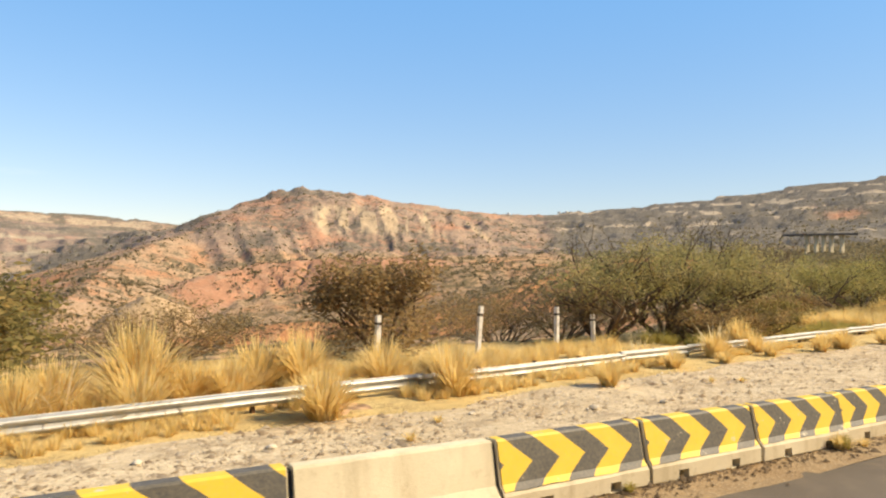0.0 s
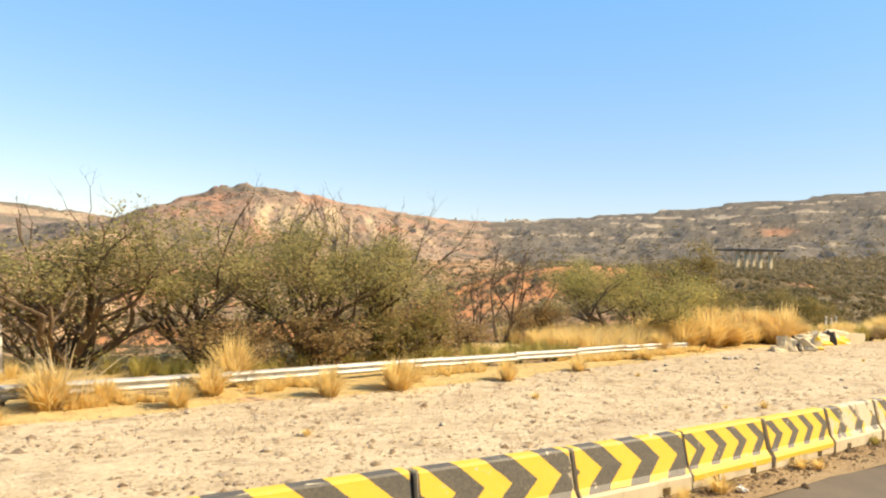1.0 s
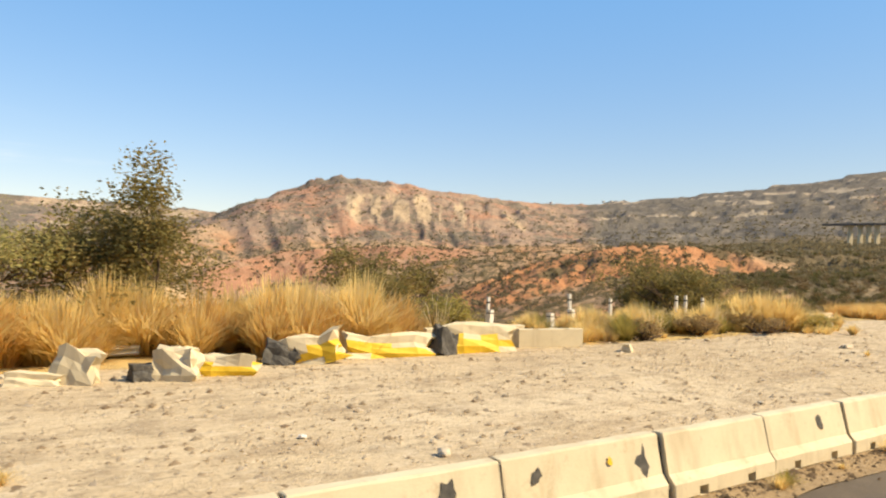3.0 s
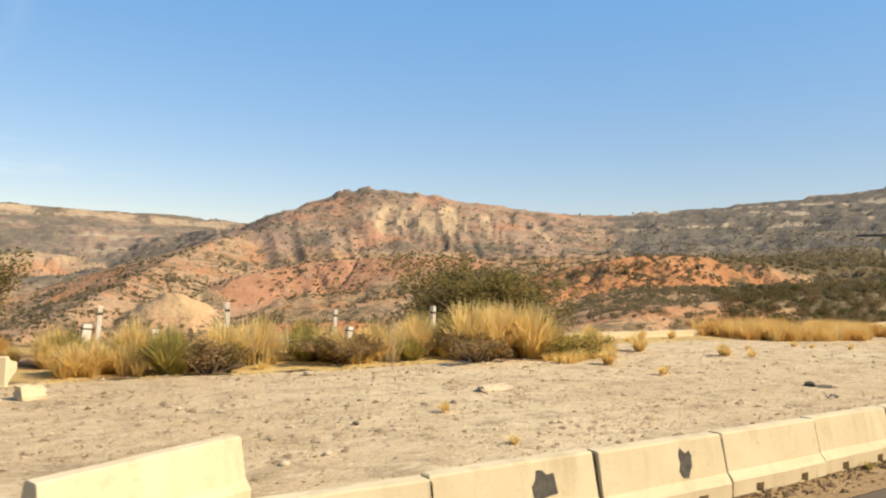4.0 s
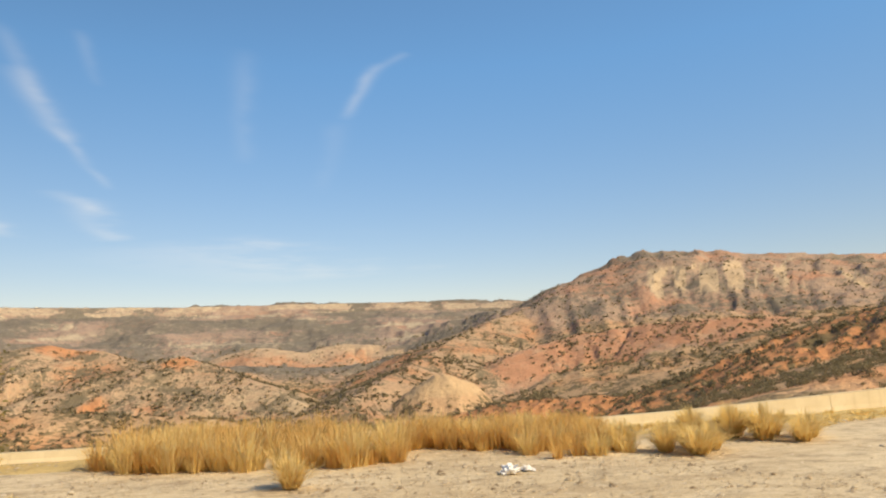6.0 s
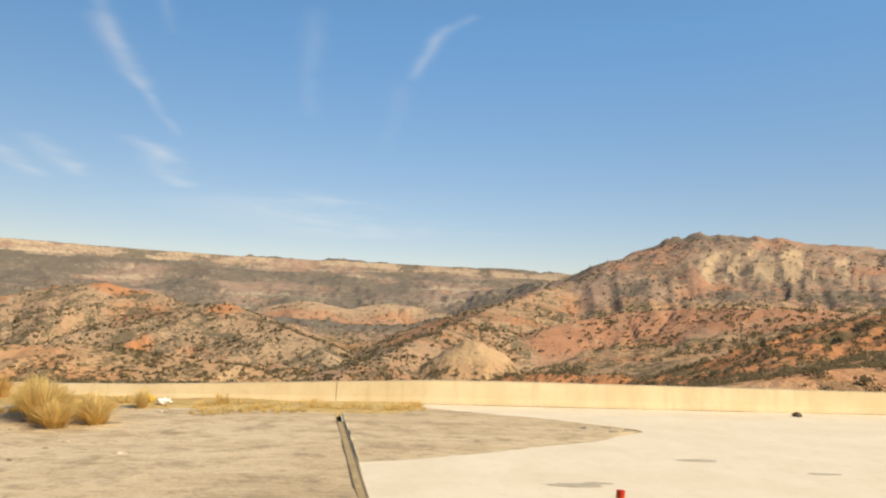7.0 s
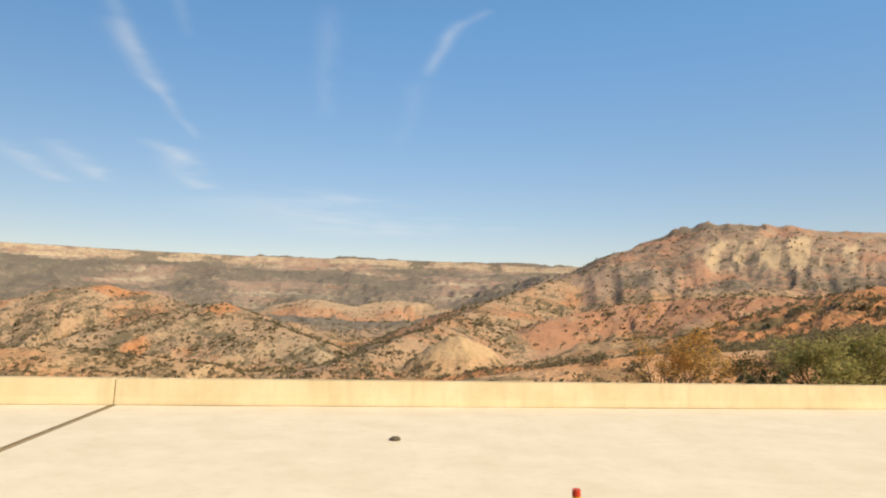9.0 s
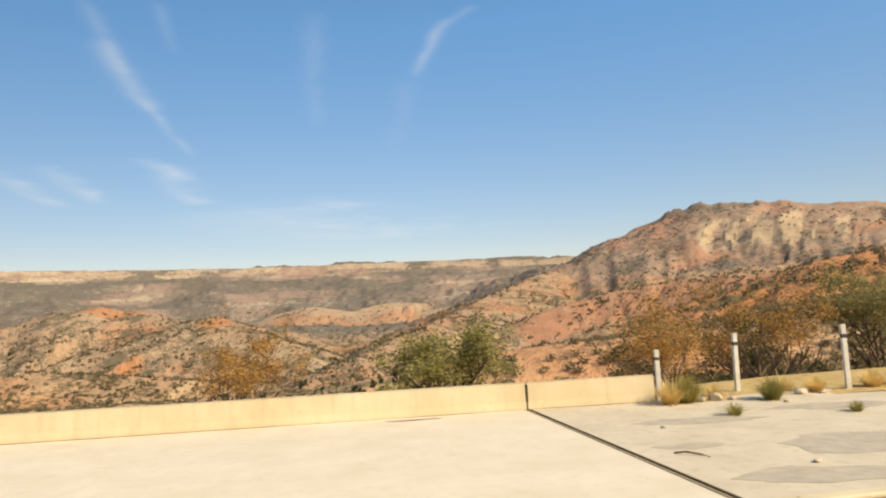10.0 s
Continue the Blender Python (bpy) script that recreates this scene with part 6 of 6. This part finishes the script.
TUFTS = {}
for key, mat in (("gold", M_GRASS), ("rust", M_GRASS_RUST), ("green", M_GRASS_GREEN)):
    for k, (h, w, nb) in enumerate(((0.95, 1.2, 560), (1.35, 1.65, 760), (0.42, 0.7, 150))):
        TUFTS[key, k] = [tuft_mesh(100 + 10 * k + s + len(key), nb, h, w, mat) for s in range(3)]
for s in range(3):
    TUFTS.setdefault(("gold", 3), []).append(tuft_mesh(300 + s, 42, 2.0, 2.6, M_STRAW))
TUFT_LABEL = {"gold": "clump of tall golden dry grass on the verge", "rust": "clump of rust-orange dry grass on the verge", "green": "clump of half-green drying grass on the verge"}
rt = random.Random(77)


def tuft(x, y, key="gold", kind=0, scale=1.0, z=None):
    ob = new("grass_tuft", rt.choice(TUFTS[key, kind]))
    ob.location = (x, y, float(land_height(x, y)) - 0.02 if z is None else z)
    if ob.location.z < -0.15 and z is None: ob.location.z = 0.03
    s = scale * rt.uniform(0.85, 1.15)
    ob.scale = (s, s, s * rt.uniform(0.85, 1.15)); ob.rotation_euler.z = rt.uniform(0, 6.28)
    return tagged(ob, TUFT_LABEL[key], "grass", "grass clumps along the verge")


for x, y, k, s in ((10.3, 14.9, 1, 1.0), (14.1, 15.5, 1, 1.0), (7.3, 16.4, 1, 1.0), (5.4, 16.6, 1, 1.0), (18.2, 14.2, 0, 0.8), (23.2, 15.5, 0, 0.9), (26.0, 15.3, 0, 0.7), (33.2, 15.1, 0, 0.8), (29.5, 15.4, 0, 0.8),
                   (35.5, 15.2, 1, 0.9), (37.0, 16.3, 0, 0.9), (51.4, 16.9, 0, 0.7), (44.4, 15.6, 0, 0.6), (39.8, 15.0, 0, 0.7), (56.0, 18.9, 1, 1.0), (58.1, 21.0, 1, 1.3),
                   (16.5, 18.6, 1, 1.0), (15.7, 18.0, 1, 0.9), (16.9, 17.4, 0, 1.1), (6.2, 17.6, 1, 1.1), (7.8, 18.1, 1, 1.2), (9.4, 17.3, 1, 1.0), (10.6, 18.6, 1, 1.1), (3.0, 17.8, 1, 1.1), (4.4, 18.4, 1, 1.1), (8.6, 17.6, 1, 1.1), (11.6, 18.2, 1, 1.1), (13.4, 17.4, 1, 1.0), (32.0, 17.9, 1, 1.0), (16.6, 18.4, 0, 1.0), (27.2, 16.3, 1, 1.0), (28.4, 16.6, 0, 0.9), (21.4, 17.5, 0, 0.9), (30.8, 16.6, 0, 0.9)):
    tuft(x, y, "gold", k, s)
rf = np.random.RandomState(41)


def field(n, x0, x1, lo, hi, h0, h1):
    x = rf.uniform(x0, x1, n)
    y = lo(x) + (hi(x) - lo(x)) * rf.rand(n)
    k = fbm(x / 2.2, y / 2.2, 70) > 0.42
    return x[k], y[k], (rf.uniform(h0, h1, n) * np.interp(x, (126, 135), (1.0, 0.6)))[k]


grass_field("verge_grass", *field(620, -6, 28.5, lambda x: rail_y(x) + 0.2, lambda x: rail_y(x) + 4.5, 0.25, 0.7), 75, M_GRASS, "golden dry grass behind the guardrail", 1)
grass_field("verge_grass", *field(200, 28, 50, lambda x: rail_y(x) + 0.2, lambda x: rail_y(x) + 4.0, 0.3, 0.8), 60, M_GRASS_GREEN, "half-green drying grass under the thorn trees", 8)
grass_field("verge_grass", *field(150, 50, 60, lambda x: rail_y(x) + 0.2, lambda x: brow_y(x) + 1.5, 0.7, 1.5), 80, M_GRASS, "tall golden dry grass at the end of the guardrail", 9)
grass_field("verge_grass", *field(1250, -4, 60, lambda x: rail_y(x) - 1.1, lambda x: rail_y(x) + 0.3, 0.15, 0.42), 60, M_GRASS, "short golden straw round the guardrail", 2)
grass_field("verge_grass", *field(95, 57, 81, lambda x: 19.3 + 0 * x, lambda x: 24.5 + 0 * x, 0.7, 1.5), 110, M_GRASS, "tall golden grass behind the rubble", 3)
grass_field("verge_grass", *field(300, 99.5, 107.5, lambda x: np.interp(x, (99.5, 103, 107.5), (15.4, 16.6, 21.0)), lambda x: np.interp(x, (99.5, 103, 107.5), (18.5, 21.5, 23.6)), 0.15, 0.5), 60, M_GRASS, "low golden straw spreading over the gravel", 10)
grass_field("verge_grass", *field(110, 84, 105, lambda x: 17.6 + 0 * x, lambda x: 24.5 + 0 * x, 0.3, 0.85), 100, M_GRASS, "dense golden grass on the verge", 4)
grass_field("verge_grass", *field(500, 117, 134, lambda x: gravel_edge(x) - np.interp(x, (112, 120, 130, 141), (0.8, 3.6, 5.5, 1.5)), lambda x: gravel_edge(x) + 1.4, 0.4, 1.35), 70, M_GRASS_RUST, "rust-coloured dry grass along the gravel", 5)
grass_field("verge_grass", *field(390, 118, 134, lambda x: gravel_edge(x) - np.interp(x, (112, 120, 130, 141), (0.8, 3.8, 5.9, 2.5)), lambda x: gravel_edge(x) + 0.4, 0.4, 1.25), 80, M_GRASS, "golden dry grass along the gravel", 6)
grass_field("verge_grass", *field(800, 127, 147, lambda x: gravel_edge(x) - np.interp(x, (127, 136, 147), (1.5, 3.2, 1.2)), lambda x: gravel_edge(x) + 0.8, 0.12, 0.5), 60, M_GRASS, "low straw at the start of the bridge", 7)
for k in range(64):
    x = rt.uniform(59.2, 77)
    tuft(x, rt.uniform(19.0, 22.4), rt.choice(("gold", "gold", "gold", "gold", "rust")), 1, rt.uniform(1.2, 1.95))
for k in range(16):
    x = rt.uniform(76, 90)
    tuft(x, rt.uniform(20.6, 24.0), rt.choice(("gold", "rust")), rt.choice((0, 1)), rt.uniform(0.6, 0.9))
for k in range(30):
    x = rt.uniform(84, 104)
    tuft(x, rt.uniform(17.6, 22.5), rt.choice(("gold", "gold", "green")), rt.choice((0, 1, 1)), rt.uniform(0.8, 1.2))
for x, y, c, k, s in ((86.2, 19.6, "gold", 1, 1.0), (87.4, 20.6, "green", 1, 0.9), (88.8, 19.0, "gold", 1, 1.0), (90.2, 20.2, "gold", 1, 1.1), (91.4, 19.2, "green", 0, 1.1), (92.6, 20.4, "gold", 1, 1.0), (93.8, 19.0, "gold", 1, 1.1), (95.0, 18.6, "green", 0, 1.2), (96.0, 19.8, "gold", 1, 1.1), (101.2, 18.6, "gold", 0, 1.0), (102.6, 19.4, "gold", 0, 0.9), (103.6, 18.4, "green", 0, 0.8)):
    tuft(x, y, c, k, s)
for x, y in ((98.6, 18.4), (99.4, 18.9), (97.9, 19.2), (99.9, 17.8), (98.9, 19.9)):
    tuft(x, y, "gold", 1, 1.75)
for x, y, k, s in ((105.9, 18.0, 0, 0.8), (104.5, 19.4, 0, 0.8), (109.1, 21.6, 2, 1.0), (113.8, 22.8, 0, 0.6), (108.9, 14.7, 2, 1.0), (100.7, 12.3, 2, 1.0), (100.9, 14.9, 0, 0.7), (123.6, 15.6, 0, 0.9), (108.2, 15.4, 2, 0.9), (112.0, 17.0, 2, 0.6), (115.9, 16.2, 2, 0.7), (91.0, 9.9, 2, 0.6),
                   (131.0, 22.5, 0, 0.9), (137.0, 19.6, 1, 0.8), (134.6, 18.0, 0, 0.9), (136.0, 20.6, 1, 0.8), (108.7, 23.8, 0, 0.75), (111.9, 23.2, 0, 0.6), (108.1, 15.5, 0, 0.7), (115.9, 17.1, 2, 1.0), (117.7, 15.3, 2, 0.9), (105.5, 20.1, 0, 0.9), (137.2, 18.4, 1, 0.8), (137.9, 17.6, 1, 0.75), (138.6, 18.3, 0, 1.0), (136.6, 19.2, 1, 0.8), (138.0, 19.2, 0, 1.0), (134.2, 16.6, 0, 1.0), (134.9, 17.2, 0, 0.9), (133.6, 17.4, 1, 0.7), (132.8, 18.6, 1, 0.7), (140.6, 22.6, 2, 1.0), (143.5, 22.2, 2, 0.8), (146.5, 22.8, 2, 0.6), (138.5, 21.6, 0, 0.7)):
    tuft(x, y, "gold", k, s, 0.05)
for x, y, k, s, c in ((215.3, 29.5, 0, 1.15, "gold"), (215.9, 29.7, 0, 1.1, "green"), (216.1, 26.8, 2, 1.1, "green"), (219.3, 26.4, 2, 1.0, "green"), (218.5, 29.4, 0, 0.9, "green"), (220.6, 30.6, 0, 0.9, "gold"), (222.8, 31.0, 0, 1.0, "gold"), (224.5, 31.3, 1, 0.9, "gold"), (226.0, 31.8, 1, 1.0, "green"), (217.3, 31.0, 2, 1.0, "gold"), (220.0, 31.4, 2, 1.2, "gold")):
    tuft(x, y, c, k, s, 0.07)
for x, y, s in ((104.9, 4.1, 0.9), (105.3, 4.25, 0.8), (104.5, 4.0, 0.7), (101.7, 3.75, 0.6), (102.3, 3.8, 0.6)):
    tuft(x, y, "green", 2, s, 0.01)
for k in range(46):
    x = rt.uniform(6, 104)
    tuft(x, float(barrier_y(x)) - rt.uniform(0.32, 0.8), rt.choice(("green", "gold")), 2, rt.uniform(0.3, 0.7), 0.02)
for k in range(16):
    x = rt.uniform(8, 100)
    tuft(x, rt.uniform(float(barrier_y(x)) + 1.5, float(gravel_edge(x)) - 1), "gold", 2, rt.uniform(0.3, 0.6), 0.02)


for x, y, q in ((86.4, 18.9, 0.8), (89.6, 18.7, 0.9), (91.0, 19.6, 0.8), (94.2, 18.6, 0.8), (95.8, 19.2, 0.9), (98.4, 18.6, 1.1), (99.6, 18.4, 1.1), (100.4, 19.0, 0.9), (102.4, 18.3, 0.7),
                (60.4, 20.2, 1.0), (63.8, 20.0, 1.0), (68.8, 20.0, 1.1), (72.6, 20.4, 1.0), (76.0, 20.6, 1.2), (78.6, 20.4, 1.1),
                (10.4, 15.2, 0.6), (14.2, 15.8, 0.6), (6.0, 17.0, 0.7), (24.4, 17.6, 0.7), (27.6, 16.6, 0.9), (136.4, 19.6, 0.5), (134.4, 17.2, 0.5)):
    tuft(x, y, "gold", 3, q, 0.03)


def hill_scrub():
    """Bushes dotted over the hillsides, too many to count."""
    r = np.random.RandomState(31)
    n = 60000
    b = r.uniform(-34, 76, n)
    rad = np.exp(np.log(110) + np.log(2250 / 110) * r.rand(n) ** 0.62)
    x, y = OX + rad * np.sin(np.radians(b)), rad * np.cos(np.radians(b))
    keep = (y > brow_y(x) + 25) & (fbm(x / 60, y / 60, 60) + 0.30 * r.rand(n) + 0.12 * smooth((b - 50) / 8) > 0.61)
    keep &= (rad > 230) | ((b > 42) & (r.rand(n) < 0.45)) | ((rad > 150) & (r.rand(n) < 0.35))
    keep &= (rad < 1350) | (r.rand(n) < 0.55)
    keep &= np.hypot((x - MOUND[0]) / 56, (y - MOUND[1]) / 50) > 1.0
    keep &= (np.hypot((x + 371) / 78, (y - 1385) / 30) > 1.1) & (np.hypot((x + 310) / 34, (y - 990) / 60) > 1.1)
    x, y, rad, b = x[keep], y[keep], rad[keep], b[keep]
    z = land_height(x, y)
    n = len(x)
    s = r.uniform(0.7, 1.9, n) * (1 - 0.25 * (rad < 260)) * (1 + 1.3 * smooth((rad - 300) / 800)) * (1 + 0.6 * (r.rand(n) < 0.10))
    per = np.where(rad < 300, 60, np.where(rad < 700, 16, 9))
    idx = np.repeat(np.arange(n), per)
    t = len(idx)
    d = r.normal(size=(t, 3)); d /= np.linalg.norm(d, axis=1)[:, None]
    rr = r.uniform(0.3, 1.0, t)[:, None] * (0.75 + 0.5 * r.rand(n))[idx][:, None]
    c = np.stack([x, y, z], 1)[idx] + d * rr * s[idx][:, None] * (1, 1, 0.65) + np.stack([0 * z, 0 * z, s * 0.45], 1)[idx]
    size = s[idx] * np.where(per[idx] > 30, 0.30, np.where(per[idx] > 12, 0.62, 0.78))
    v, q = leaf_quads(c, size, r, 1.0, 1.3)
    tagged(new("hillside_scrub", array_mesh("hillside_scrub", v, q, M_SCRUB)), "dark dry scrub dotted over the red hills", "scrub", kind="stuff")


def far_woods():
    """Thorn trees and bushes crowding the flat below the far slopes, too many to count."""
    r = np.random.RandomState(47)
    n = 5200
    b, rad = r.uniform(51, 84, n), np.exp(np.log(95) + np.log(800 / 95) * r.rand(n) ** 0.8)
    x, y = OX + rad * np.sin(np.radians(b)), rad * np.cos(np.radians(b))
    keep = (y > brow_y(x) + 9) & (fbm(x / 55, y / 55, 62) + 0.25 * r.rand(n) + 0.10 * smooth((b - 54) / 6) > 0.60)
    for mat, part_of, label in ((M_WOOD_GREEN, r.rand(n) < 0.6, "dark green thorn trees crowding the flat ground"), (M_WOOD_BROWN, None, "brown dry bushes between the thorn trees")):
        sel = keep & (part_of if part_of is not None else ~green)
        green = part_of if part_of is not None else green
        px, py, pr = x[sel], y[sel], rad[sel]
        pz, m = land_height(px, py), len(px)
        s = r.uniform(1.1, 2.5, m)
        k = np.repeat(np.arange(m), np.where(pr < 260, 170, 60))
        d = r.normal(size=(len(k), 3)); d /= np.linalg.norm(d, axis=1)[:, None]
        lobes = 0.7 + 0.45 * np.sin(d[:, 0] * 5 + 9 * px[k]) * np.sin(d[:, 1] * 5 + 7 * py[k])
        c = np.stack([px, py, pz + s * 0.55], 1)[k] + d * (r.rand(len(k)) ** 0.5 * s[k] * lobes)[:, None] * (1.25, 1.25, 0.8)
        v, q = leaf_quads(c, np.where(pr[k] < 260, 0.17, 0.34) * s[k], r, 1.0, 1.3)
        tagged(new("far_woods", array_mesh("far_woods", v, q, mat)), label, "woodland", kind="stuff")


M_WOOD_GREEN = leaf_material("far_thorn_leaves", (0.085, 0.085, 0.034), (0.15, 0.135, 0.055), (0.19, 0.15, 0.065))
M_WOOD_BROWN = leaf_material("far_dry_bush", (0.17, 0.11, 0.055), (0.27, 0.18, 0.085), (0.14, 0.11, 0.055))
far_woods()


hill_scrub()
